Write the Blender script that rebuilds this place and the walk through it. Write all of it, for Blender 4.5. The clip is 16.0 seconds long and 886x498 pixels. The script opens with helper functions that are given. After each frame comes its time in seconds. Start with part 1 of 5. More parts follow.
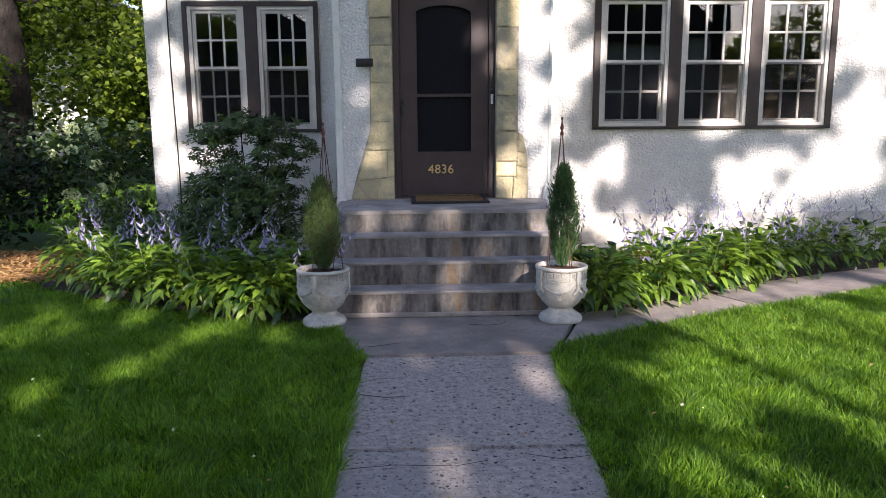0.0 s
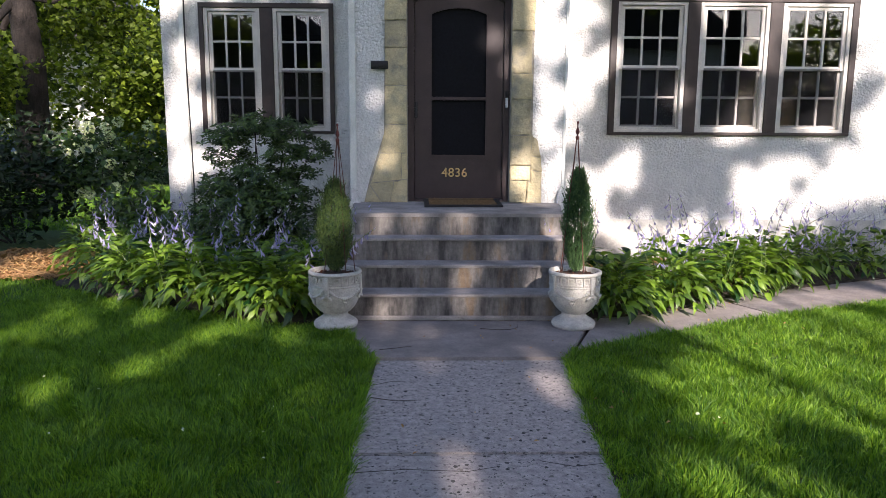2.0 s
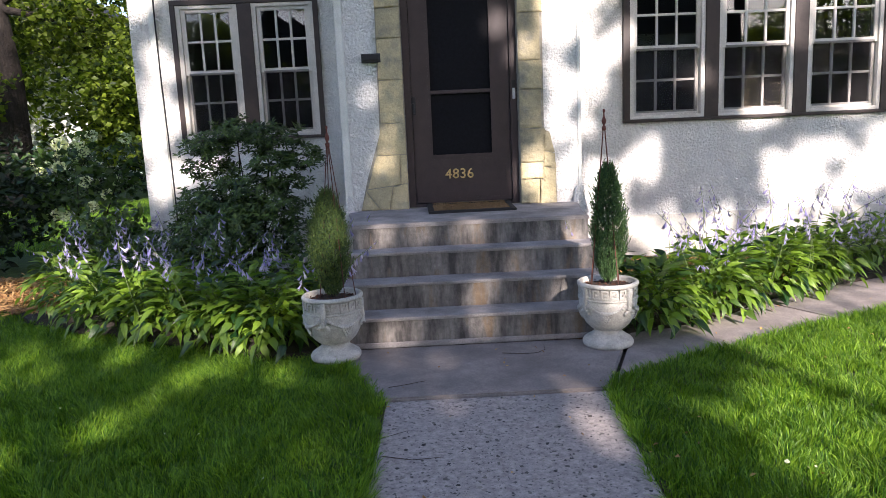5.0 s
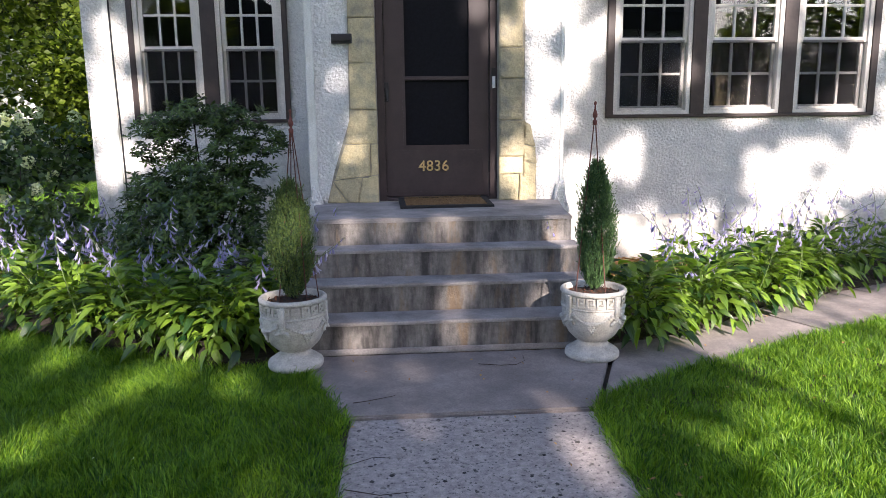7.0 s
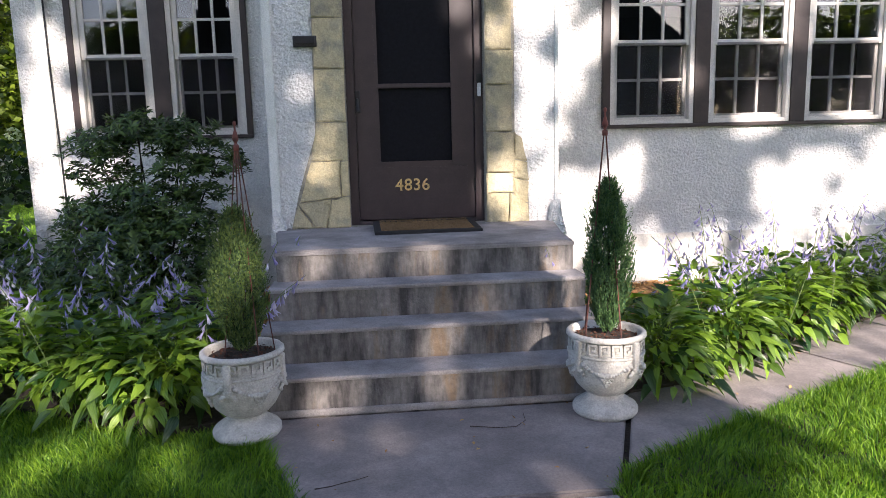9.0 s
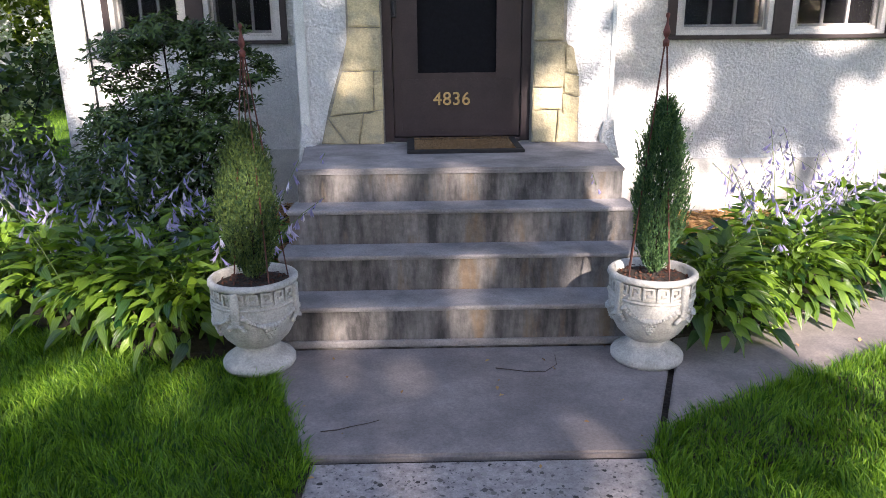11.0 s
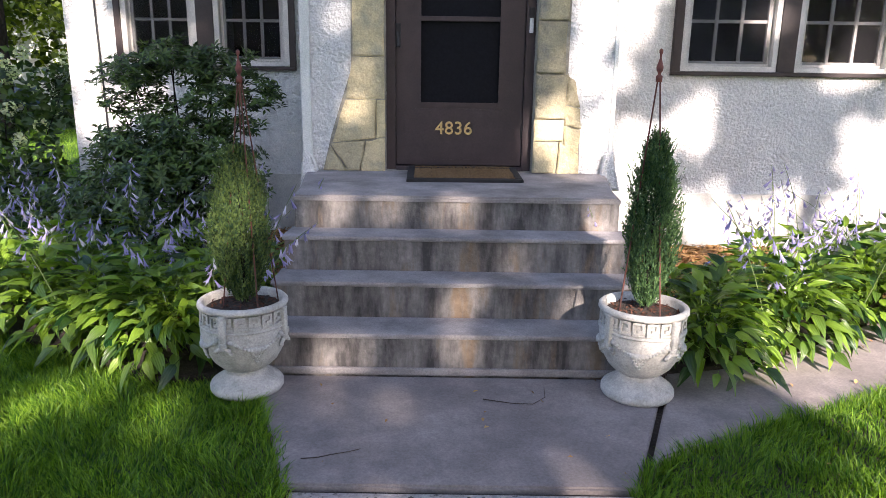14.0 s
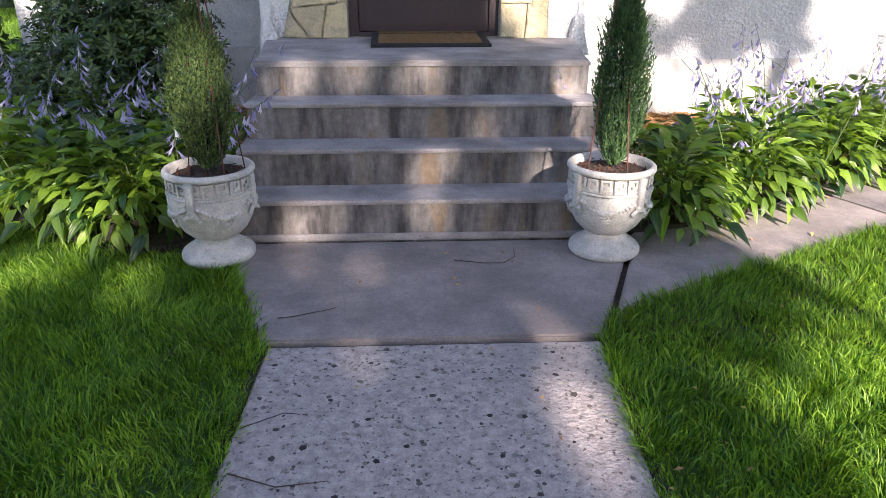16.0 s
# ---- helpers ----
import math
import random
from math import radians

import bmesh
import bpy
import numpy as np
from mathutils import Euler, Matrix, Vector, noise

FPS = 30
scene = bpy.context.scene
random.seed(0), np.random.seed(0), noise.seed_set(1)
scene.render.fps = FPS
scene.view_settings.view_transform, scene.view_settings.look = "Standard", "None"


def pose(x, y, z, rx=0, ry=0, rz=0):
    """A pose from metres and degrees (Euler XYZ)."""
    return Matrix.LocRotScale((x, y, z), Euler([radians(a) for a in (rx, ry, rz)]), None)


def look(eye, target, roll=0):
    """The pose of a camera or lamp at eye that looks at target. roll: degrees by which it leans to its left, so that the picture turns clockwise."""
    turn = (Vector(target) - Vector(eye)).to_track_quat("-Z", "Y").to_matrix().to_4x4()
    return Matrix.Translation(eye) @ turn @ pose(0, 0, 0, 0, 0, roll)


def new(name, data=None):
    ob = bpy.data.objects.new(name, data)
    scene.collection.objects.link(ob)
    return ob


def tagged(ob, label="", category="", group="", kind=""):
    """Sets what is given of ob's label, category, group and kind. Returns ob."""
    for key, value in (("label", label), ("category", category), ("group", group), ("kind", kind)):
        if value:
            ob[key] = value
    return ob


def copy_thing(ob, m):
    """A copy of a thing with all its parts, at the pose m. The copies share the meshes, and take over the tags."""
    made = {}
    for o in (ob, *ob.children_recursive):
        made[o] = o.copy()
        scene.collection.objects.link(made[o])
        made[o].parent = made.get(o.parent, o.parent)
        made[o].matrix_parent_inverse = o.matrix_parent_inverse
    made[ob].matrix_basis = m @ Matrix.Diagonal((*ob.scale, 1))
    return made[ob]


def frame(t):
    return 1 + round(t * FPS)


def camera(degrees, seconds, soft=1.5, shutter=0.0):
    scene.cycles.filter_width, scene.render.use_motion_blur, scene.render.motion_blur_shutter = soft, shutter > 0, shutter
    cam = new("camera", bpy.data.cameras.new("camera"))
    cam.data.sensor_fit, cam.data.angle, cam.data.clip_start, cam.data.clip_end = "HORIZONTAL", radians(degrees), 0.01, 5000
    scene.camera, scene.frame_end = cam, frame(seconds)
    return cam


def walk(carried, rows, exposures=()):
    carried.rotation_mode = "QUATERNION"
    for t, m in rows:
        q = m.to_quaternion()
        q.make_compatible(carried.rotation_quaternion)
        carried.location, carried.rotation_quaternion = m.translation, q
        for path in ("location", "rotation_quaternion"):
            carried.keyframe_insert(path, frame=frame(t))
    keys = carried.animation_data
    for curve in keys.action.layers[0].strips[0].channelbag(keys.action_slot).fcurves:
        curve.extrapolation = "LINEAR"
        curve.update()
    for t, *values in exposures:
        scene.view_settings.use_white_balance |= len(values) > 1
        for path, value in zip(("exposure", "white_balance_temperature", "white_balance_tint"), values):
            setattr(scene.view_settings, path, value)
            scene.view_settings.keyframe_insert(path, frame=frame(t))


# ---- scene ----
cam = camera(65.0, 16.0, soft=0.5, shutter=0.0)
PATH = [
    (0, (-0.243, -6.692, 1.308), (-0.171, -4.719, 0.984), -0.4),
    (0.5, (-0.258, -6.695, 1.305), (-0.229, -4.713, 1.041), 1.6),
    (1, (-0.267, -6.688, 1.302), (-0.254, -4.705, 1.045), 1.4),
    (1.5, (-0.265, -6.675, 1.3), (-0.256, -4.691, 1.042), 0.6),
    (2, (-0.256, -6.663, 1.295), (-0.215, -4.688, 0.984), 0.3),
    (2.5, (-0.276, -6.622, 1.298), (-0.288, -4.639, 1.043), 0.5),
    (3, (-0.292, -6.512, 1.306), (-0.257, -4.528, 1.051), 0.4),
    (3.5, (-0.308, -6.358, 1.331), (-0.23, -4.371, 1.121), -0.5),
    (4, (-0.315, -6.266, 1.293), (-0.235, -4.285, 1.032), -2.3),
    (4.2, (-0.304, -6.218, 1.302), (-0.244, -4.24, 1.012), -3.1),
    (6.3, (-0.34, -5.804, 1.307), (-0.314, -3.833, 0.971), -1.0),
    (6.5, (-0.34, -5.781, 1.301), (-0.251, -3.812, 0.958), -0.4),
    (7, (-0.345, -5.658, 1.305), (-0.206, -3.693, 0.955), -0.7),
    (7.5, (-0.281, -5.505, 1.274), (-0.161, -3.533, 0.962), -1.2),
    (8, (-0.235, -5.337, 1.288), (-0.133, -3.384, 0.869), -2.4),
    (8.5, (-0.283, -5.133, 1.316), (-0.194, -3.161, 0.989), -1.6),
    (9, (-0.297, -4.989, 1.3), (-0.103, -3.023, 0.988), -1.4),
    (9.5, (-0.3, -4.882, 1.279), (-0.112, -2.942, 0.83), 1.0),
    (9.7, (-0.305, -4.843, 1.269), (-0.182, -2.908, 0.781), 1.3),
    (11.8, (-0.08, -4.654, 1.303), (-0.073, -2.732, 0.75), -0.6),
    (12, (-0.077, -4.654, 1.294), (-0.084, -2.731, 0.747), -0.6),
    (12.5, (-0.075, -4.662, 1.289), (-0.096, -2.739, 0.74), -0.9),
    (13, (-0.075, -4.659, 1.291), (-0.07, -2.736, 0.742), -0.6),
    (13.5, (-0.081, -4.668, 1.296), (-0.095, -2.737, 0.775), -0.3),
    (14, (-0.076, -4.678, 1.296), (-0.075, -2.735, 0.823), 0.8),
    (14.5, (-0.079, -4.681, 1.29), (-0.064, -2.749, 0.775), 1.1),
    (15, (-0.078, -4.698, 1.273), (-0.024, -2.769, 0.746), 0.9),
    (15.5, (-0.065, -4.701, 1.258), (0.047, -2.802, 0.639), 0.5),
    (16, (-0.078, -4.706, 1.207), (0.011, -2.868, 0.423), 0.2),
]
walk(cam, [(t, look(eye, target, roll)) for t, eye, target, roll in PATH], [(0, 1.36, 6250, 21), (4, 1.42, 6250, 21), (7, 1.65, 6250, 21), (9.5, 1.60, 6250, 21), (12, 1.88, 6300, 22), (16, 1.90, 6350, 23)])

# ---------------------------------------------------------------- world, sun
SUN_AZ, SUN_EL = 14.0, 27.0          # degrees to the right of straight behind, and above the horizon
SUN_WAY = Vector((math.sin(radians(SUN_AZ)) * math.cos(radians(SUN_EL)),
                  -math.cos(radians(SUN_AZ)) * math.cos(radians(SUN_EL)), math.sin(radians(SUN_EL))))
world = bpy.data.worlds.new("world")
scene.world = world
world.use_nodes = True
wn = world.node_tree
sky = wn.nodes.new("ShaderNodeTexSky")
sky.sky_type = "NISHITA"
sky.sun_disc = False
sky.sun_elevation = radians(SUN_EL)
sky.sun_rotation = radians(180 - SUN_AZ)
sky.air_density, sky.dust_density, sky.ozone_density = 1.0, 1.2, 1.0
wn.links.new(sky.outputs[0], wn.nodes["Background"].inputs[0])
wn.nodes["Background"].inputs[1].default_value = 0.115
sun = new("sun", bpy.data.lights.new("sun", "SUN"))
sun.data.energy, sun.data.angle, sun.data.color = 5.0, radians(0.6), (1.0, 0.90, 0.76)
sun.matrix_world = look(SUN_WAY * 40, (0, 0, 0))


# ---------------------------------------------------------------- materials
def ramp(nt, fac, stops):
    node = nt.nodes.new("ShaderNodeValToRGB")
    el = node.color_ramp.elements
    while len(el) < len(stops):
        el.new(0.5)
    for e, (p, c) in zip(el, stops):
        e.position, e.color = p, (*c, 1)
    nt.links.new(fac, node.inputs[0])
    return node.outputs[0]


def tex(nt, co, scale, detail=4.0, rough=0.55, kind="noise", stretch=None):
    if stretch:
        mp = nt.nodes.new("ShaderNodeMapping")
        mp.inputs["Scale"].default_value = stretch
        nt.links.new(co, mp.inputs[0])
        co = mp.outputs[0]
    if kind == "noise":
        n = nt.nodes.new("ShaderNodeTexNoise")
        n.inputs["Detail"].default_value, n.inputs["Roughness"].default_value = detail, rough
    else:
        n = nt.nodes.new("ShaderNodeTexVoronoi")
    n.inputs["Scale"].default_value = scale
    nt.links.new(co, n.inputs["Vector"])
    return n.outputs[0]


def mixed(nt, fac, a, b, mode="MIX"):
    m = nt.nodes.new("ShaderNodeMix")
    m.data_type, m.blend_type = "RGBA", mode
    for slot, v in ((0, fac), (6, a), (7, b)):
        if isinstance(v, (int, float)):
            m.inputs[slot].default_value = v
        elif isinstance(v, tuple):
            m.inputs[slot].default_value = (*v, 1)
        else:
            nt.links.new(v, m.inputs[slot])
    return m.outputs[2]


def surface(name, base, dark, scale=6.0, rough=0.8, bump=0.2, bump_scale=60.0, depth=0.01, metal=0.0,
            stain=None, stain_scale=2.0, stain_at=(0.5, 0.7), stretch=None, spots=None, spot_scale=60, vary=0.0,
            bump_kind="noise", spec=0.4, grain=110.0):
    """A worn surface: two tones of grain, a large stain, small spots, fine relief, and a change from piece to piece."""
    m = bpy.data.materials.new(name)
    m.use_nodes = True
    nt = m.node_tree
    b = nt.nodes["Principled BSDF"]
    co = nt.nodes.new("ShaderNodeTexCoord").outputs["Object"]
    col = ramp(nt, tex(nt, co, scale, 6.0, 0.65, stretch=stretch), [(0.36, dark), (0.64, base)])
    if stain:
        f = ramp(nt, tex(nt, co, stain_scale, 5.0, 0.6, stretch=stretch), [(stain_at[0], (0, 0, 0)), (stain_at[1], (1, 1, 1))])
        col = mixed(nt, f, col, stain)
    if spots:
        f = ramp(nt, tex(nt, co, spot_scale, 2.0, 0.5), [(0.60, (0, 0, 0)), (0.68, (1, 1, 1))])
        col = mixed(nt, f, col, spots)
    fine = ramp(nt, tex(nt, co, grain, 4.0, 0.7), [(0.34, (0.72, 0.72, 0.72)), (0.66, (1.16, 1.16, 1.16))])
    col = mixed(nt, 0.75, col, fine, "MULTIPLY")
    if vary:
        info = nt.nodes.new("ShaderNodeObjectInfo")
        f = ramp(nt, info.outputs["Random"], [(0.0, (1 - vary,) * 3), (1.0, (1 + vary * 0.4, 1 + vary * 0.3, 1))])
        col = mixed(nt, 1.0, col, f, "MULTIPLY")
    nt.links.new(col, b.inputs["Base Color"])
    b.inputs["Roughness"].default_value, b.inputs["Metallic"].default_value = rough, metal
    b.inputs["Specular IOR Level"].default_value = spec
    if bump:
        bp = nt.nodes.new("ShaderNodeBump")
        bp.inputs["Strength"].default_value, bp.inputs["Distance"].default_value = bump, depth
        nt.links.new(tex(nt, co, bump_scale, 3.0, 0.6, bump_kind), bp.inputs["Height"])
        nt.links.new(bp.outputs[0], b.inputs["Normal"])
    return m


def leafy(name, light, dark, seep=0.35, gloss=0.5, island=True, spec=0.3, ribs=0.0):
    """Leaves: a tone of their own each, some light through them."""
    m = bpy.data.materials.new(name)
    m.use_nodes = True
    nt = m.node_tree
    b = nt.nodes["Principled BSDF"]
    src = nt.nodes.new("ShaderNodeNewGeometry").outputs["Random Per Island"] if island else nt.nodes.new("ShaderNodeObjectInfo").outputs["Random"]
    co = nt.nodes.new("ShaderNodeTexCoord").outputs["Object"]
    col = ramp(nt, src, [(0.0, dark), (1.0, light)])
    g = ramp(nt, tex(nt, co, 3.0, 3.0), [(0.35, (0.7, 0.75, 0.7)), (0.65, (1.1, 1.08, 1.0))])
    col = mixed(nt, 1.0, col, g, "MULTIPLY")
    nt.links.new(col, b.inputs["Base Color"])
    b.inputs["Roughness"].default_value = gloss
    b.inputs["Specular IOR Level"].default_value = spec
    if ribs:
        wave, bp = nt.nodes.new("ShaderNodeTexWave"), nt.nodes.new("ShaderNodeBump")
        wave.bands_direction = "X"
        wave.inputs["Scale"].default_value, wave.inputs["Distortion"].default_value = ribs, 0.6
        bp.inputs["Strength"].default_value, bp.inputs["Distance"].default_value = 0.35, 0.004
        nt.links.new(co, wave.inputs["Vector"])
        nt.links.new(wave.outputs[1], bp.inputs["Height"])
        nt.links.new(bp.outputs[0], b.inputs["Normal"])
    t = nt.nodes.new("ShaderNodeBsdfTranslucent")
    nt.links.new(mixed(nt, 1.0, col, (1.5, 1.6, 0.6), "MULTIPLY"), t.inputs[0])
    mx = nt.nodes.new("ShaderNodeMixShader")
    mx.inputs[0].default_value = seep
    nt.links.new(b.outputs[0], mx.inputs[1])
    nt.links.new(t.outputs[0], mx.inputs[2])
    nt.links.new(mx.outputs[0], nt.nodes["Material Output"].inputs[0])
    return m


def pane_glass(name, tint, see):
    m = bpy.data.materials.new(name)
    m.use_nodes = True
    nt = m.node_tree
    nt.nodes.remove(nt.nodes["Principled BSDF"])
    tr, gl, mx, fr = (nt.nodes.new(k) for k in ("ShaderNodeBsdfTransparent", "ShaderNodeBsdfGlossy", "ShaderNodeMixShader", "ShaderNodeFresnel"))
    tr.inputs[0].default_value = (*tint, 1)
    gl.inputs["Roughness"].default_value = 0.01
    fr.inputs[0].default_value = see
    nt.links.new(fr.outputs[0], mx.inputs[0])
    nt.links.new(tr.outputs[0], mx.inputs[1])
    nt.links.new(gl.outputs[0], mx.inputs[2])
    nt.links.new(mx.outputs[0], nt.nodes["Material Output"].inputs[0])
    return m


STUCCO = surface("white_stucco", (0.80, 0.79, 0.76), (0.70, 0.70, 0.68), 9, 0.9, 1.0, 42, 0.035, stain=(0.64, 0.63, 0.60), stain_scale=1.1, stain_at=(0.55, 0.85))
PLINTH = surface("plinth_render", (0.66, 0.64, 0.59), (0.48, 0.47, 0.43), 5, 0.9, 0.35, 40, 0.01, stain=(0.30, 0.30, 0.26), stain_scale=2.3, stain_at=(0.55, 0.8))
TRIM = surface("pale_trim_paint", (0.72, 0.73, 0.69), (0.58, 0.60, 0.56), 7, 0.6, 0.1, 50)
BROWN = surface("brown_paint", (0.040, 0.027, 0.025), (0.026, 0.018, 0.017), 9, 0.45, 0.12, 70, 0.004)
SASH = surface("sash_paint", (0.66, 0.63, 0.58), (0.55, 0.53, 0.49), 8, 0.5, 0.08, 60, 0.004)
DOORPAINT = surface("door_paint", (0.056, 0.039, 0.041), (0.040, 0.029, 0.031), 5, 0.42, 0.1, 80, 0.003)
DARKMESH = surface("screen_cloth", (0.008, 0.008, 0.011), (0.005, 0.005, 0.007), 40, 0.7, 0.1, 400, 0.001, spec=0.15)
STONE = surface("yellow_limestone", (0.60, 0.52, 0.33), (0.43, 0.385, 0.26), 7, 0.9, 0.7, 22, 0.025, stain=(0.27, 0.27, 0.235), stain_scale=5, stain_at=(0.5, 0.72), vary=0.28)
MORTAR = surface("mortar", (0.40, 0.37, 0.30), (0.24, 0.225, 0.19), 12, 0.95, 0.5, 60, 0.01)
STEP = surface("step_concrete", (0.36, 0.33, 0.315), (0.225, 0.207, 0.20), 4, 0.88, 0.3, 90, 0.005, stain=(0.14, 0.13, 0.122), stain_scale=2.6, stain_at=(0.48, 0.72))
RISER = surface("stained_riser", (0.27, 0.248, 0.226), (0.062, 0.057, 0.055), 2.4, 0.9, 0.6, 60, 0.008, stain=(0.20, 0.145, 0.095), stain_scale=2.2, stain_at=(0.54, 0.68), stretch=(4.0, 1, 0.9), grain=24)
PAD = surface("pad_concrete", (0.30, 0.258, 0.238), (0.195, 0.168, 0.157), 5, 0.85, 0.3, 120, 0.004, stain=(0.165, 0.142, 0.132), stain_scale=1.7, stain_at=(0.46, 0.70))
AGG = surface("aggregate_concrete", (0.44, 0.385, 0.36), (0.26, 0.226, 0.213), 28, 0.9, 0.7, 75, 0.012, stain=(0.25, 0.23, 0.22), stain_scale=1.4, stain_at=(0.5, 0.8), spots=(0.10, 0.09, 0.085), spot_scale=55)
DIRT = surface("damp_soil", (0.060, 0.045, 0.034), (0.022, 0.017, 0.013), 16, 0.95, 0.8, 60, 0.02)
URN = surface("cast_stone", (0.58, 0.56, 0.51), (0.40, 0.385, 0.35), 12, 0.9, 0.6, 70, 0.008, stain=(0.20, 0.19, 0.165), stain_scale=6, stain_at=(0.57, 0.74))
BRASS = surface("worn_brass", (0.80, 0.60, 0.30), (0.55, 0.42, 0.22), 60, 0.35, 0.1, 90, 0.002, metal=0.9)
RUST = surface("rusty_iron", (0.16, 0.055, 0.035), (0.07, 0.03, 0.024), 30, 0.7, 0.3, 120, 0.002)
FINIAL = surface("red_finial", (0.20, 0.055, 0.04), (0.11, 0.032, 0.025), 30, 0.6, 0.3, 100, 0.002)
BLACK = surface("black_iron", (0.02, 0.02, 0.022), (0.012, 0.012, 0.013), 20, 0.5, 0.1, 80, 0.002)
WHITEPL = surface("white_plastic", (0.8, 0.8, 0.78), (0.72, 0.72, 0.7), 10, 0.4, 0.0)
COIR = surface("coir", (0.36, 0.235, 0.115), (0.22, 0.14, 0.07), 60, 0.95, 0.8, 220, 0.006)
RUBBER = surface("black_rubber", (0.022, 0.020, 0.019), (0.014, 0.013, 0.012), 30, 0.8, 0.3, 100, 0.003)
# bark toned down so that sunlit trunks look as if in shade
SHADED_BARK = surface("bark", (0.034, 0.027, 0.022), (0.014, 0.011, 0.010), 8, 0.95, 0.9, 14, 0.05, stretch=(3, 3, 0.6))
TWIG = surface("dry_twig", (0.09, 0.06, 0.045), (0.04, 0.03, 0.024), 30, 0.9, 0.3, 90)
# the unlit gloom of the rooms is put into this near-black colour
ROOM = surface("darkened_room_plaster", (0.045, 0.04, 0.038), (0.03, 0.028, 0.026), 3, 0.9, 0.0)
SOFFIT = surface("brown_rafter", (0.09, 0.05, 0.035), (0.05, 0.03, 0.022), 8, 0.6, 0.2, 60, 0.004, stretch=(1, 5, 5))
ROOFING = surface("asphalt_shingle", (0.085, 0.08, 0.078), (0.045, 0.043, 0.042), 20, 0.95, 0.5, 60)
CLAP = surface("grey_siding", (0.30, 0.31, 0.34), (0.24, 0.25, 0.28), 4, 0.8, 0.1, 30)
ROADM = surface("asphalt", (0.06, 0.06, 0.06), (0.04, 0.04, 0.04), 30, 0.9, 0.5, 120)
LAWN = surface("turf_soil", (0.06, 0.12, 0.022), (0.03, 0.065, 0.015), 20, 0.95, 0.6, 60, 0.02, stain=(0.10, 0.10, 0.035), stain_scale=1.3, stain_at=(0.6, 0.8))
BLADE = leafy("grass_blade", (0.235, 0.385, 0.032), (0.018, 0.088, 0.007), 0.36, 0.5)
HOSTA = leafy("hosta_leaf", (0.26, 0.40, 0.042), (0.010, 0.050, 0.014), 0.38, 0.34, island=False, spec=0.55, ribs=32.0)
LILAC = leafy("lilac_petal", (0.66, 0.60, 0.88), (0.24, 0.20, 0.58), 0.3, 0.6)
SCAPE = leafy("flower_stem", (0.20, 0.26, 0.10), (0.13, 0.18, 0.07), 0.1, 0.6)
SHRUB = leafy("shrub_leaf", (0.10, 0.165, 0.040), (0.014, 0.040, 0.014), 0.2, 0.35, spec=0.4)
CONIFER = leafy("arborvitae", (0.125, 0.215, 0.075), (0.022, 0.066, 0.034), 0.12, 0.6)
# same evergreen, yellower and more contrasty: sun and shade are in its tones
CONIFER_LIT = leafy("sunlit_arborvitae", (0.17, 0.235, 0.065), (0.010, 0.042, 0.024), 0.12, 0.6)
MAPLE = leafy("maple_leaf", (0.21, 0.28, 0.028), (0.006, 0.020, 0.005), 0.42, 0.5)
# hedge leaves darkened: the deep shade between them is in the colour
HEDGE = leafy("shaded_hedge_leaf", (0.020, 0.042, 0.014), (0.006, 0.015, 0.006), 0.12, 0.5)
GLASS = pane_glass("window_glass", (0.80, 0.82, 0.84), 1.62)
SCREEN = pane_glass("insect_screen", (0.82, 0.82, 0.83), 1.05)
snt = SCREEN.node_tree
cloth, over = snt.nodes.new("ShaderNodeBsdfDiffuse"), snt.nodes.new("ShaderNodeMixShader")
cloth.inputs[0].default_value = (0.06, 0.058, 0.062, 1)
over.inputs[0].default_value = 0.12
snt.links.new(snt.nodes["Mix Shader"].outputs[0], over.inputs[1])
snt.links.new(cloth.outputs[0], over.inputs[2])
snt.links.new(over.outputs[0], snt.nodes["Material Output"].inputs[0])


# ---------------------------------------------------------------- mesh helpers
def part(name, bm, material, parent=None, label="", smooth=False):
    me = bpy.data.meshes.new(name)
    if smooth:
        for f in bm.faces:
            f.smooth = True
    bm.to_mesh(me)
    bm.free()
    me.materials.append(material)
    ob = new(name, me)
    if parent:
        ob.parent = parent
    if label:
        ob["label"] = label
    return ob


def thing(name, at=(0, 0, 0), label="", category="", group="", kind="", turn=0.0):
    ob = new(name)
    ob.empty_display_size = 0.1
    ob.matrix_basis = pose(*at, 0, 0, turn)
    return tagged(ob, label, category, group, kind)


def box(bm, x0, x1, y0, y1, z0, z1, bevel=0.0):
    vs = [bm.verts.new((x, y, z)) for x in (x0, x1) for y in (y0, y1) for z in (z0, z1)]
    for q in ((0, 1, 3, 2), (4, 6, 7, 5), (0, 4, 5, 1), (2, 3, 7, 6), (0, 2, 6, 4), (1, 5, 7, 3)):
        bm.faces.new([vs[i] for i in q])
    if bevel:
        es = list({e for v in vs for e in v.link_edges})
        bmesh.ops.bevel(bm, geom=es, offset=bevel, segments=2, affect="EDGES", profile=0.6)
    return bm


def boxes(*rows, bevel=0.0):
    bm = bmesh.new()
    for r in rows:
        box(bm, *r, bevel=bevel)
    bmesh.ops.recalc_face_normals(bm, faces=bm.faces)
    return bm


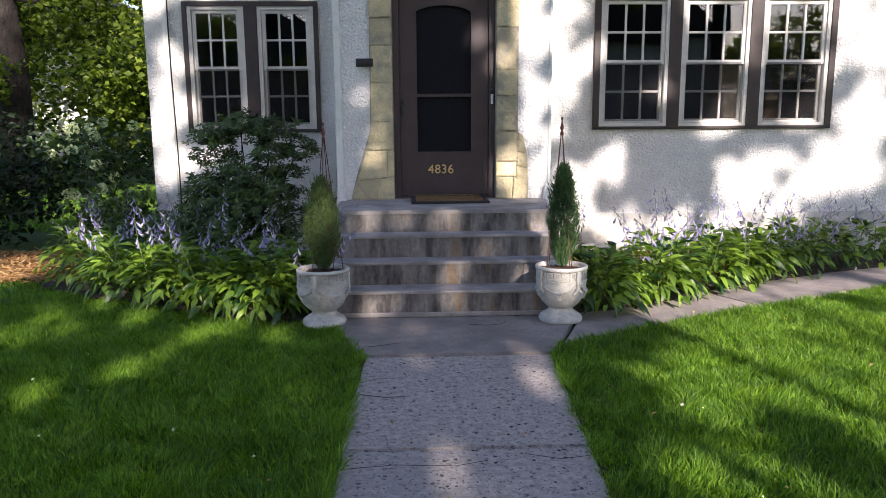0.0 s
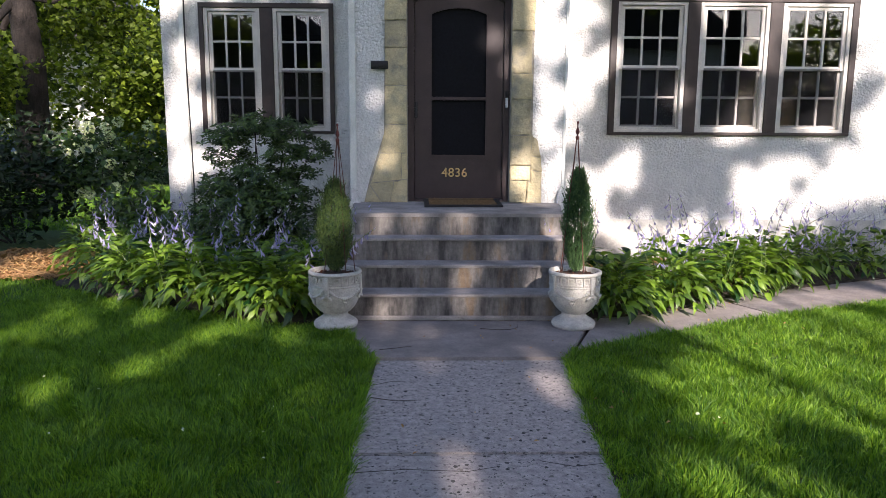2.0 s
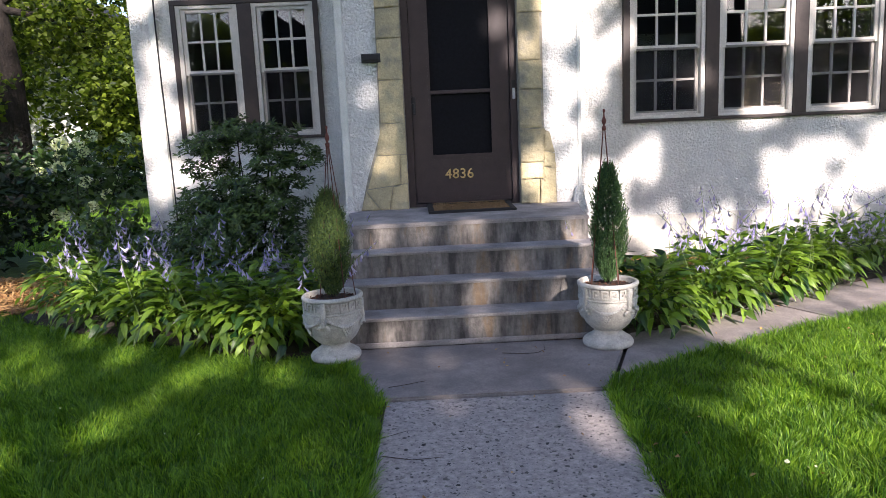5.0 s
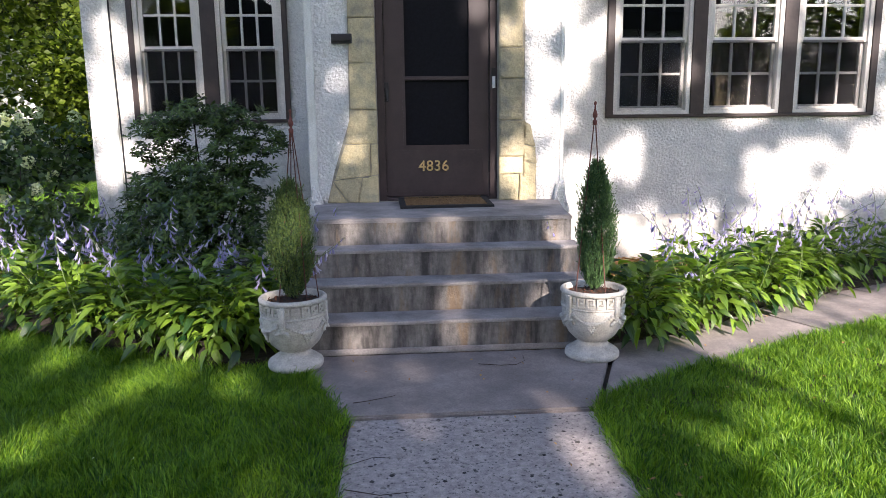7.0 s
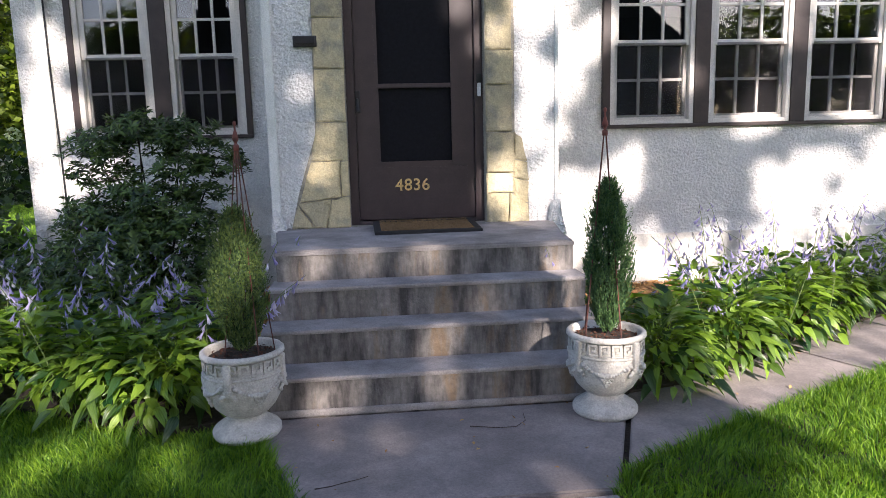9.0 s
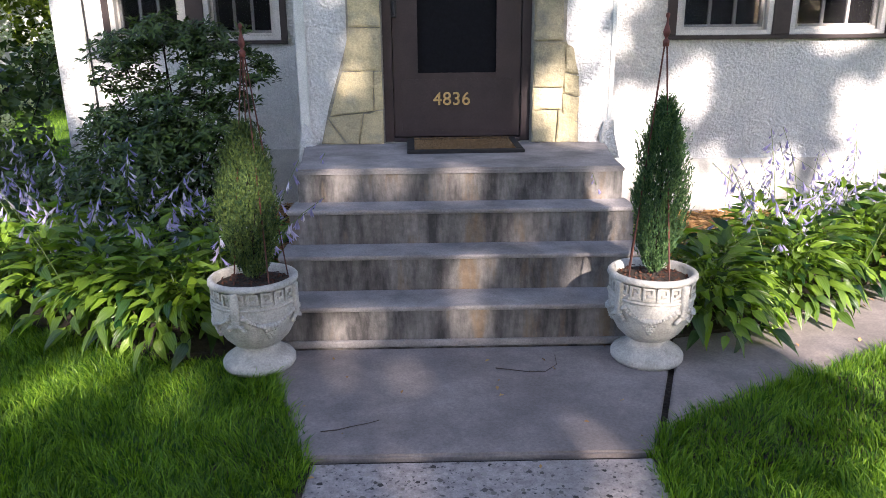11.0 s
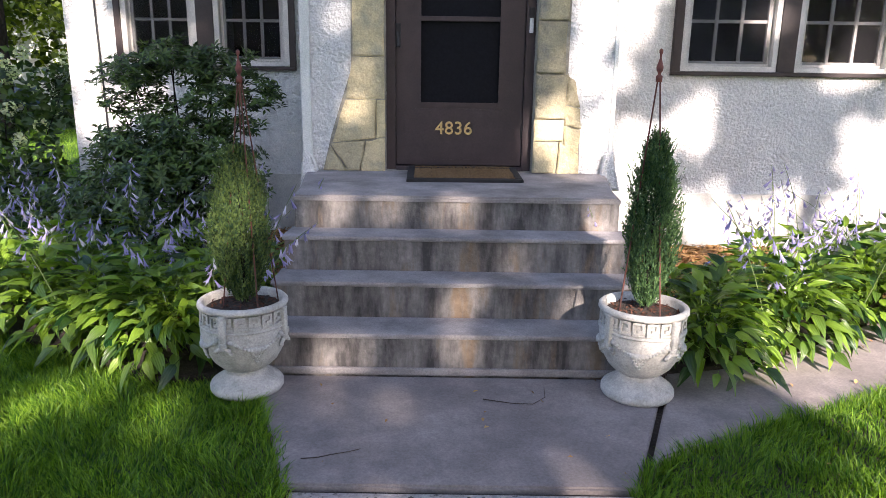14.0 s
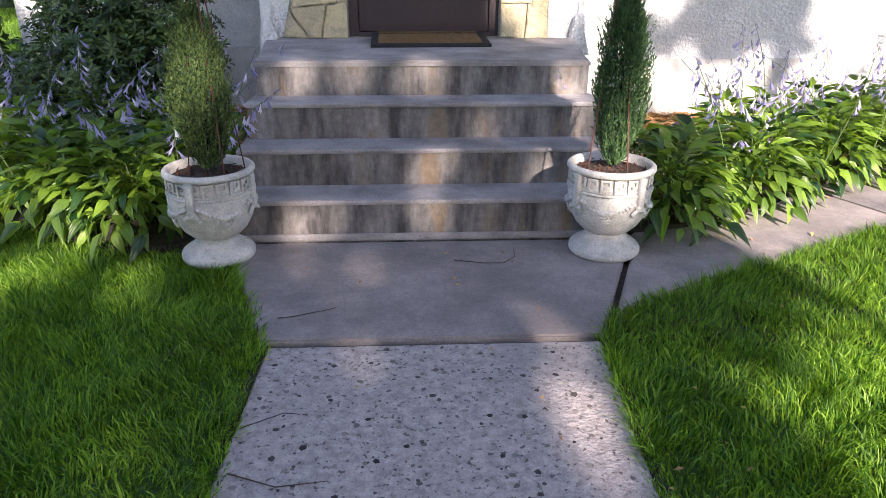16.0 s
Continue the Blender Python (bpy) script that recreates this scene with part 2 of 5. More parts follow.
def prism(poly, y0, y1, bevel=0.0, bm=None):
    """A plate with outline poly (x, z), from y0 (front) to y1."""
    bm = bm or bmesh.new()
    a = [bm.verts.new((x, y0, z)) for x, z in poly]
    b = [bm.verts.new((x, y1, z)) for x, z in poly]
    fs = [bm.faces.new(a), bm.faces.new(b[::-1])]
    for i in range(len(a)):
        j = (i + 1) % len(a)
        fs.append(bm.faces.new((a[j], a[i], b[i], b[j])))
    bmesh.ops.recalc_face_normals(bm, faces=fs)
    if bevel:
        es = [e for e in bm.edges if e.verts[0] in a and e.verts[1] in a]
        bmesh.ops.bevel(bm, geom=es, offset=bevel, segments=2, affect="EDGES")
    return bm


def slab(poly, z0, z1, bevel=0.0):
    """A horizontal slab with outline poly (x, y)."""
    bm = bmesh.new()
    a = [bm.verts.new((x, y, z1)) for x, y in poly]
    b = [bm.verts.new((x, y, z0)) for x, y in poly]
    bm.faces.new(a), bm.faces.new(b[::-1])
    for i in range(len(a)):
        j = (i + 1) % len(a)
        bm.faces.new((a[j], a[i], b[i], b[j]))
    bmesh.ops.recalc_face_normals(bm, faces=bm.faces)
    if bevel:
        es = [e for e in bm.edges if e.verts[0] in a and e.verts[1] in a]
        bmesh.ops.bevel(bm, geom=es, offset=bevel, segments=2, affect="EDGES")
    return bm


def lathe(profile, n=40, bm=None):
    bm = bm or bmesh.new()
    rings = [[bm.verts.new((r * math.cos(2 * math.pi * i / n), r * math.sin(2 * math.pi * i / n), z)) for i in range(n)] for r, z in profile]
    for a, b in zip(rings, rings[1:]):
        for i in range(n):
            bm.faces.new((a[i], a[(i + 1) % n], b[(i + 1) % n], b[i]))
    return bm


def tube(bm, pts, r0, r1, n=6):
    pts = [Vector(p) for p in pts]
    rings = []
    for i, p in enumerate(pts):
        d = (pts[min(i + 1, len(pts) - 1)] - pts[max(i - 1, 0)]).normalized()
        u = d.orthogonal().normalized()
        w = d.cross(u)
        r = r0 + (r1 - r0) * i / (len(pts) - 1)
        rings.append([bm.verts.new(p + r * (math.cos(2 * math.pi * k / n) * u + math.sin(2 * math.pi * k / n) * w)) for k in range(n)])
    for a, b in zip(rings, rings[1:]):
        for k in range(n):
            bm.faces.new((a[k], a[(k + 1) % n], b[(k + 1) % n], b[k]))
    bm.faces.new(rings[0][::-1]), bm.faces.new(rings[-1])
    return bm


def cloud(name, verts, faces, material, parent=None):
    """One mesh out of arrays: verts (n, 3), faces (m, 3 or 4)."""
    me = bpy.data.meshes.new(name)
    k = faces.shape[1]
    me.vertices.add(len(verts))
    me.vertices.foreach_set("co", verts.astype(np.float32).ravel())
    me.loops.add(faces.size)
    me.loops.foreach_set("vertex_index", faces.astype(np.int32).ravel())
    me.polygons.add(len(faces))
    me.polygons.foreach_set("loop_start", np.arange(0, faces.size, k, dtype=np.int32))
    me.update(calc_edges=True)
    me.materials.append(material)
    ob = new(name, me)
    if parent:
        ob.parent = parent
    return ob


def leaves(name, centres, size, material, parent=None, seed=1, aspect=0.5, up=0.3, spread=0.35):
    """Leaves as folded diamonds round the centres, facing every way."""
    g = np.random.default_rng(seed)
    n = len(centres)
    d = g.normal(size=(n, 3))
    d[:, 2] = d[:, 2] * 0.6 - 0.15
    d /= np.linalg.norm(d, axis=1)[:, None]
    nrm = g.normal(size=(n, 3)) + np.array([0, -0.3, up * 3])
    w = np.cross(d, nrm)
    w /= np.linalg.norm(w, axis=1)[:, None] + 1e-9
    k = np.cross(w, d)
    s = size * g.uniform(1 - spread, 1 + spread, n)[:, None]
    c = np.asarray(centres)
    v = np.stack([c - d * s * 0.5, c + w * s * aspect * 0.5 + k * s * 0.10, c + d * s * 0.5 - k * s * 0.08, c - w * s * aspect * 0.5 + k * s * 0.10], 1).reshape(-1, 3)
    i = np.arange(n)[:, None] * 4
    f = np.concatenate([i + [0, 1, 2], i + [0, 2, 3]], 1).reshape(-1, 3)
    return cloud(name, v, f, material, parent)


# ---------------------------------------------------------------- the house front
LEFT_Y, RIGHT_Y, FRONT_Y = 1.24, 0.73, -0.15     # faces of the two wings and of the entry bay
TOP = 5.6
CX, HALF, SILL, SPRING, RISE = 0.02, 0.475, 0.712, 2.58, 0.105


def arch(half, spring, rise, n=12, cx=CX):
    r = (half * half + rise * rise) / (2 * rise)
    out = []
    for i in range(n + 1):
        x = half - 2 * half * i / n
        out.append((cx + x, spring + rise - r + math.sqrt(r * r - x * x)))
    return out


def wall_with_hole(x0, x1, y0, y1, z1, hole):
    hx0, hx1, hz0, hz1 = hole
    return boxes((x0, hx0, y0, y1, 0, z1), (hx1, x1, y0, y1, 0, z1), (hx0, hx1, y0, y1, 0, hz0), (hx0, hx1, y0, y1, hz1, z1))


WL = (-2.757, -1.299, 1.352, 2.745)
WR = (1.615, 4.177, 1.352, 2.752)
tagged(part("wall_west", wall_with_hole(-3.16, -0.95, LEFT_Y, LEFT_Y + 0.28, TOP, WL), STUCCO), "white rough-cast stucco wall around a double window", "wall", kind="structure")
tagged(part("wall_east", wall_with_hole(1.0, 7.2, RIGHT_Y, RIGHT_Y + 0.28, TOP, WR), STUCCO), "white rough-cast stucco wall around a triple window", "wall", kind="structure")
bay = bmesh.new()
jamb = arch(HALF, SPRING, RISE)
prism([(CX + HALF, SILL), (1.0, SILL), (1.0, TOP), (-0.95, TOP), (-0.95, SILL), (CX - HALF, SILL)] + jamb[::-1], FRONT_Y, FRONT_Y + 0.25, bm=bay)
tagged(part("wall_entry_west", boxes((-0.95, -0.70, FRONT_Y + 0.25, 1.6, SILL, TOP)), STUCCO), "white stucco side of the entry bay", "wall", kind="structure")
tagged(part("wall_entry_east", boxes((0.75, 1.0, FRONT_Y + 0.25, 1.6, SILL, TOP)), STUCCO), "white stucco side of the entry bay", "wall", kind="structure")
tagged(part("wall_entry_base", boxes((-0.95, 1.0, FRONT_Y, 1.6, 0, SILL - 0.13)), STUCCO), "white stucco base of the entry bay", "wall", kind="structure")
tagged(part("wall_entry", bay, STUCCO), "projecting entry bay in white rough-cast stucco", "wall", kind="structure")
tagged(part("wall_side_west", boxes((-3.16, -2.9, LEFT_Y + 0.28, 8.5, 0, TOP)), STUCCO), "white stucco side wall of the house", "wall", kind="structure")
tagged(part("wall_side_east", boxes((6.95, 7.2, RIGHT_Y + 0.28, 8.5, 0, TOP)), STUCCO), "white stucco side wall of the house", "wall", kind="structure")
tagged(part("wall_back", boxes((-2.9, 6.95, 8.25, 8.5, 0, TOP)), STUCCO), "plain white stucco back wall of the house", "wall", kind="structure")
tagged(part("room_partition", boxes((-2.9, 6.95, 5.0, 5.1, 0, TOP), (-0.95, -0.85, 1.6, 5.0, 0, TOP), (0.9, 1.0, 1.6, 5.0, 0, TOP)), ROOM), "plastered inner walls behind the windows, coloured dark for the rooms' shade", "wall", kind="structure")
tagged(part("room_floor", boxes((-2.9, 6.95, 1.62, 5.0, 0.5, 0.6)), ROOM), "inner floor behind the windows, coloured dark for the rooms' shade", "floor", kind="structure")
tagged(part("ceiling", boxes((-2.9, 6.95, 1.62, 5.0, 2.95, 3.05)), ROOM), "inner ceiling behind the windows, coloured dark for the rooms' shade", "ceiling", kind="structure")
house_roof = bmesh.new()
prism([(-3.9, TOP - 0.1), (7.9, TOP - 0.1), (7.9, TOP + 0.1), (2.0, TOP + 3.6), (-3.9, TOP + 0.1)], -0.5, 9.2, bm=house_roof)
tagged(part("roof", house_roof, ROOFING), "dark shingled roof above the stucco house", "roof", kind="structure")
tagged(part("plinth_west", boxes((-3.19, -0.953, LEFT_Y - 0.025, LEFT_Y - 0.001, 0, 0.5), bevel=0.006), PLINTH), "grey rendered foundation strip under the wall", "plinth", kind="structure")
tagged(part("plinth_east", boxes((1.003, 7.23, RIGHT_Y - 0.025, RIGHT_Y - 0.001, 0, 0.46), bevel=0.006), PLINTH), "pale rendered foundation strip under the wall", "plinth", kind="structure")
tagged(part("corner_trim", boxes((-0.985, -0.925, FRONT_Y - 0.022, FRONT_Y - 0.0015, SILL + 0.002, TOP), bevel=0.004), TRIM), "pale painted corner trim of the entry bay", "trim", kind="structure")
tagged(part("corner_trim", boxes((0.985, 1.012, FRONT_Y - 0.012, FRONT_Y + 0.02, SILL - 0.02, TOP), bevel=0.004), TRIM), "pale painted corner trim of the entry bay", "trim", kind="structure")
tagged(part("corner_trim", boxes((-3.172, -3.06, LEFT_Y - 0.012, LEFT_Y - 0.001, 0.5, TOP), bevel=0.004), STUCCO), "stucco corner board of the house", "trim", kind="structure")

# rafter tails over the triple window
for x in (1.76, 2.475, 3.19, 3.905, 4.62, 5.335, 6.05):
    r = thing("rafter_tail", (x, RIGHT_Y, 2.972), "brown painted rafter tail under the eave", "rafter", "rafter tails")
    part("beam", prism([(-0.34, 0.03), (-0.31, 0.0), (0.0, 0.0), (0.0, 0.242), (-0.34, 0.242)], -0.045, 0.045, 0.006), SOFFIT, r).matrix_basis = pose(0, 0, 0, 0, 0, 90)
tagged(part("eave", boxes((1.05, 7.2, RIGHT_Y - 0.36, RIGHT_Y - 0.002, 3.215, 3.25)), SOFFIT), "brown boarded eave above the triple window", "eave", kind="structure")

# ---------------------------------------------------------------- windows
MUNT = 0.023


def window(name, at_y, x0, x1, z0, z1, n, edge, post, stile, label):
    """A row of n double-hung sashes in a brown frame."""
    w = thing(name, (x0, at_y, z0), label, "window", kind="structure")
    W, H = x1 - x0, z1 - z0
    bm = boxes((0, W, -0.035, 0.10, H - 0.05, H), (0, W, -0.035, 0.10, 0, 0.03), (0, edge, -0.035, 0.10, 0.03, H - 0.05), (W - edge, W, -0.035, 0.10, 0.03, H - 0.05), bevel=0.004)
    part("window_frame", bm, BROWN, w, "dark brown painted window frame")
    sw = (W - 2 * edge - (n - 1) * post) / n
    for i in range(n):
        a = edge + i * (sw + post)
        if i:
            part("mullion", boxes((a - post, a, -0.03, 0.10, 0.03, H - 0.05), bevel=0.004), BROWN, w, "dark brown mullion board")
        b, z_lo, z_hi = a + sw, 0.032, H - 0.052
        mid = (z_lo + z_hi) / 2
        case = part("casing", boxes((a, a + stile * 0.5, -0.02, 0.08, z_lo, z_hi), (b - stile * 0.5, b, -0.02, 0.08, z_lo, z_hi),
                                    (a + stile * 0.5, b - stile * 0.5, -0.02, 0.08, z_hi - 0.035, z_hi), (a + stile * 0.5, b - stile * 0.5, -0.02, 0.08, z_lo, z_lo + 0.035), bevel=0.003), SASH, w, "pale painted window casing")
        for which, lo, hi, dy in (("upper_sash", mid - 0.02, z_hi - 0.037, 0.0), ("lower_sash", z_lo + 0.037, mid + 0.02, 0.03)):
            l, r = a + stile * 0.5 + 0.002, b - stile * 0.5 - 0.002
            gl, gr = a + stile, b - stile
            gb, gt = lo + (0.04 if which == "lower_sash" else 0.045), hi - (0.035 if which == "upper_sash" else 0.03)
            s = part(which, boxes((l, gl, dy, dy + 0.035, lo, hi), (gr, r, dy, dy + 0.035, lo, hi), (gl, gr, dy, dy + 0.035, lo, gb), (gl, gr, dy, dy + 0.035, gt, hi), bevel=0.004), SASH, w, "pale painted sash")
            for k in (1, 2):
                x = gl + (gr - gl) * k / 3
                part("muntin", boxes((x - MUNT / 2, x + MUNT / 2, dy + 0.006, dy + 0.03, gb, gt), bevel=0.003), SASH, s)
            zc = (gb + gt) / 2
            part("muntin", boxes((gl, gr, dy + 0.008, dy + 0.028, zc - MUNT / 2, zc + MUNT / 2), bevel=0.003), SASH, s)
            for k in range(3):
                for q in range(2):
                    px0, px1 = gl + (gr - gl) * k / 3, gl + (gr - gl) * (k + 1) / 3
                    pz0, pz1 = (gb, zc) if q == 0 else (zc, gt)
                    bm = boxes((px0, px1, dy + 0.016, dy + 0.019, pz0, pz1))
                    bmesh.ops.rotate(bm, verts=bm.verts, cent=((px0 + px1) / 2, dy + 0.017, zc), matrix=Matrix.Rotation(radians(random.uniform(-0.25, 0.25)), 3, "X") @ Matrix.Rotation(radians(random.uniform(-0.3, 0.3)), 3, "Z"))
                    part("pane", bm, GLASS, s, "dark reflecting glass pane").visible_shadow = False
            if which == "lower_sash":
                part("insect_screen", boxes((gl - 0.01, gr + 0.01, -0.004, -0.002, lo + 0.02, gt + 0.01)), SCREEN, w, "grey insect screen over the lower sash").visible_shadow = False
    return w


window("window_1", LEFT_Y, *WL, 2, 0.05, 0.14, 0.088, "double-hung pair of six-over-six windows in a brown frame")
window("window_2", RIGHT_Y, *WR, 3, 0.065, 0.132, 0.078, "three double-hung six-over-six windows in a brown frame")

# ---------------------------------------------------------------- door
door = thing("door_1", (CX, -0.05, SILL), "dark brown arched storm door with brass house number", "door", kind="structure")


def archpoly(half, z0, spring, rise, n=12):
    return [(-half, z0)] + [(half, z0)] + arch(half, spring, rise, n, 0.0)


def ring(outer, inner, y0, y1):
    """A frame between two outlines with the same number of points."""
    bm = bmesh.new()
    rings = [[bm.verts.new((x, y, z)) for x, z in p] for p, y in ((outer, y0), (inner, y0), (inner, y1), (outer, y1))]
    n = len(outer)
    for a, b in zip(rings, rings[1:] + rings[:1]):
        for i in range(n):
            j = (i + 1) % n
            bm.faces.new((a[i], a[j], b[j], b[i]))
    bmesh.ops.recalc_face_normals(bm, faces=bm.faces)
    return bm


SP = SPRING - SILL
part("door_frame", ring(archpoly(HALF - 0.002, 0.002, SP - 0.003, RISE), archpoly(HALF - 0.06, 0.03, SP - 0.045, RISE - 0.012), -0.03, 0.09), DOORPAINT, door, "dark brown arched door frame")
# liner added over the pale reveal, darker in place of a shadow line
part("reveal", ring(archpoly(HALF + 0.003, 0.002, SP - 0.001, RISE), archpoly(HALF - 0.001, 0.004, SP - 0.004, RISE), -0.105, -0.032), MORTAR, door, "thin mortar-coloured liner standing for the shadow line round the door")
leaf_out, leaf_in = archpoly(HALF - 0.064, 0.034, SP - 0.05, RISE - 0.013), archpoly(0.262, 0.43, SP - 0.145, 0.055)
leaf = part("storm_door", ring(leaf_out, leaf_in, 0.0, 0.04), DOORPAINT, door, "dark brown arched storm door leaf")
part("glazing_bead", ring(archpoly(0.272, 0.42, SP - 0.137, 0.057), archpoly(0.252, 0.44, SP - 0.153, 0.053), -0.007, 0.0), DOORPAINT, leaf)
part("screen_panel", prism(archpoly(0.270, 0.425, SP - 0.14, 0.056), 0.022, 0.026), DARKMESH, leaf, "nearly black screen panel")
part("rail", boxes((-0.256, 0.256, -0.006, 0.012, 0.945, 0.975), bevel=0.004), DOORPAINT, leaf, "thin brown middle rail")
part("kick_panel", boxes((-0.36, 0.36, -0.003, -0.0005, 0.07, 0.40), bevel=0.001), DOORPAINT, leaf)
part("threshold", boxes((-0.41, 0.41, -0.06, 0.04, 0.002, 0.03), bevel=0.006), DOORPAINT, door, "worn threshold")
h = part("handle_plate", boxes((-0.418, -0.380, -0.014, -0.001, 0.78, 0.93), bevel=0.005), BLACK, leaf, "black iron latch plate")
part("lever", tube(bmesh.new(), [(-0.40, -0.012, 0.87), (-0.40, -0.045, 0.87), (-0.395, -0.052, 0.79)], 0.011, 0.010, 8), BLACK, h, "black handle")
for z in (0.22, 1.66):
    part("hinge", tube(bmesh.new(), [(0.412, -0.006, z), (0.412, -0.006, z + 0.09)], 0.008, 0.008, 8), BLACK, door, "dark hinge")
bell = tagged(part("doorbell", boxes((-0.012, 0.012, -0.016, 0, -0.045, 0.045), bevel=0.004), WHITEPL), "white doorbell push button on the door frame", "doorbell")
bell.matrix_basis = pose(CX + HALF - 0.03, -0.082, 1.635)
part("bell_plate", boxes((-0.018, 0.018, -0.004, 0.002, 0.05, 0.11), bevel=0.002), BLACK, bell)
for i, ch in enumerate("4836"):
    cu = bpy.data.curves.new("digit", "FONT")
    cu.body, cu.size, cu.extrude, cu.bevel_depth = ch, 0.117, 0.006, 0.0010
    tmp = new("digit_source", cu)
    me = bpy.data.meshes.new_from_object(tmp)
    bpy.data.objects.remove(tmp)
    me.materials.clear()
    me.materials.append(BRASS)
    d = new("digit", me)
    d.parent = leaf
    d.matrix_basis = pose(-0.157 + i * 0.062, -0.008, 0.237, 90, 0, 0)
    d["label"] = "brass house number " + ch

mail = thing("mail_slot", (-0.706, FRONT_Y, 1.96), "small black metal mail slot on the stucco", "mail slot")
part("mail_plate", boxes((-0.078, 0.078, -0.03, 0.0, -0.036, 0.036), bevel=0.006), BLACK, mail)
part("flap", boxes((-0.068, 0.068, -0.04, -0.03, -0.02, 0.03), bevel=0.005), BLACK, mail)
cab = tagged(part("cable", tube(bmesh.new(), [(-2.90 + 0.01 * math.sin(z * 2), LEFT_Y - 0.03, z) for z in np.linspace(0.3, 5.2, 12)], 0.008, 0.008), BLACK), "thin black cable running down the stucco", "cable")
part("downspout", boxes((-0.028, 0.028, 0, 0.03, -2.4, 2.6), bevel=0.006), TRIM, cab, "pale painted conduit strip").matrix_basis = pose(-2.945, LEFT_Y - 0.033, 2.6)

# ---------------------------------------------------------------- stone surround
surround = thing("stone_surround", (0, FRONT_Y, 0), "yellow limestone blocks around the arched door", "stonework", kind="structure")
part("mortar_bed", prism([(CX - HALF, SILL + 0.002), (-0.86, SILL + 0.002), (-0.80, 0.95), (-0.67, 1.35), (-0.655, 2.55), (-0.45, 2.86), (0.02, 2.93), (0.5, 2.86), (0.70, 2.55), (0.70, 1.35), (0.79, 1.1), (0.80, 0.8), (0.80, SILL + 0.002), (CX + HALF, SILL + 0.002)] + arch(HALF, SPRING, RISE), -0.008, -0.0005), MORTAR, surround)


def stone(poly):
    cx, cz = sum(p[0] for p in poly) / len(poly), sum(p[1] for p in poly) / len(poly)
    g = 0.0035
    pts = []
    worn = []
    for (x, z), (x1, z1) in zip(poly, poly[1:] + poly[:1]):
        worn += [(x, z), ((2 * x + x1) / 3 + random.uniform(-g, g), (2 * z + z1) / 3 + random.uniform(-g, g)), ((x + 2 * x1) / 3 + random.uniform(-g, g), (z + 2 * z1) / 3 + random.uniform(-g, g))]
    for x, z in worn:
        d = math.hypot(x - cx, z - cz)
        k = (d - g * 1.3) / d
        pts.append((cx + (x - cx) * k + random.uniform(-g, g) * 0.6, cz + (z - cz) * k + random.uniform(-g, g) * 0.6))
    part("stone_block", prism(pts, -0.022 - random.uniform(0, 0.012), -0.004, 0.006), STONE, surround)


IL, IR = CX - HALF, CX + HALF
zl = [2.56, 2.35, 2.11, 1.78, 1.43]
for a, b in zip(zl, zl[1:]):
    stone([(-0.66, b), (IL, b), (IL, a), (-0.655, a)])
stone([(-0.71, 1.17), (IL, 1.17), (IL, 1.43), (-0.66, 1.43)])
stone([(-0.80, 0.89), (-0.515, 0.92), (-0.51, 1.17), (-0.71, 1.17)])
stone([(-0.515, 0.92), (IL, 0.93), (IL, 1.17), (-0.51, 1.17)])
stone([(-0.86, SILL), (-0.70, SILL), (-0.81, 0.88)])
stone([(-0.70, SILL), (-0.62, SILL), (-0.58, 0.91), (-0.81, 0.89)])
stone([(-0.62, SILL), (IL, SILL), (IL, 0.93), (-0.58, 0.91)])
zr = [2.57, 2.27, 1.89, 1.66, 1.34]
for a, b in zip(zr, zr[1:]):
    w = 0.69 + random.uniform(-0.015, 0.015)
    stone([(IR, b), (w, b), (w, a), (IR, a)])
stone([(IR, 1.06), (0.69, 1.06), (0.70, 1.34), (IR, 1.34)])
stone([(0.69, 1.15), (0.79, 1.13), (0.75, 1.30), (0.70, 1.34)])
stone([(0.69, 1.02), (0.80, 1.0), (0.79, 1.13), (0.69, 1.15)])
stone([(IR, 0.92), (0.69, 0.92), (0.69, 1.06), (IR, 1.06)])
stone([(0.69, 0.86), (0.79, 0.84), (0.80, 1.0), (0.69, 1.02)])
stone([(IR, SILL), (0.65, SILL), (0.66, 0.92), (IR, 0.92)])
stone([(0.65, SILL), (0.80, SILL), (0.79, 0.84), (0.66, 0.92)])
inner = arch(HALF, SPRING, RISE, 9)[::-1]
outer = [(-0.66, 2.56), (-0.64, 2.70), (-0.52, 2.80), (-0.37, 2.86), (-0.18, 2.90), (0.0, 2.91), (0.2, 2.93), (0.40, 2.88), (0.56, 2.80), (0.70, 2.58)]
for i in range(9):
    stone([inner[i], inner[i + 1], outer[i + 1], outer[i]])

# ---------------------------------------------------------------- steps, mat
NOSE = [(-1.146, 0.712), (-1.338, 0.540), (-1.541, 0.366), (-1.762, 0.192)]
stair = thing("steps", (0, 0, 0), "four worn and stained grey concrete front steps", "steps", kind="structure")
part("landing", slab([(-0.85, -1.146), (0.84, -1.146), (0.87, -0.8), (0.98, FRONT_Y), (CX + HALF, FRONT_Y), (CX + HALF, 0.09), (CX - HALF, 0.09), (CX - HALF, FRONT_Y), (-0.97, FRONT_Y - 0.01), (-0.88, -0.8)], 0.684, 0.712, 0.010), STEP, stair, "grey concrete landing")
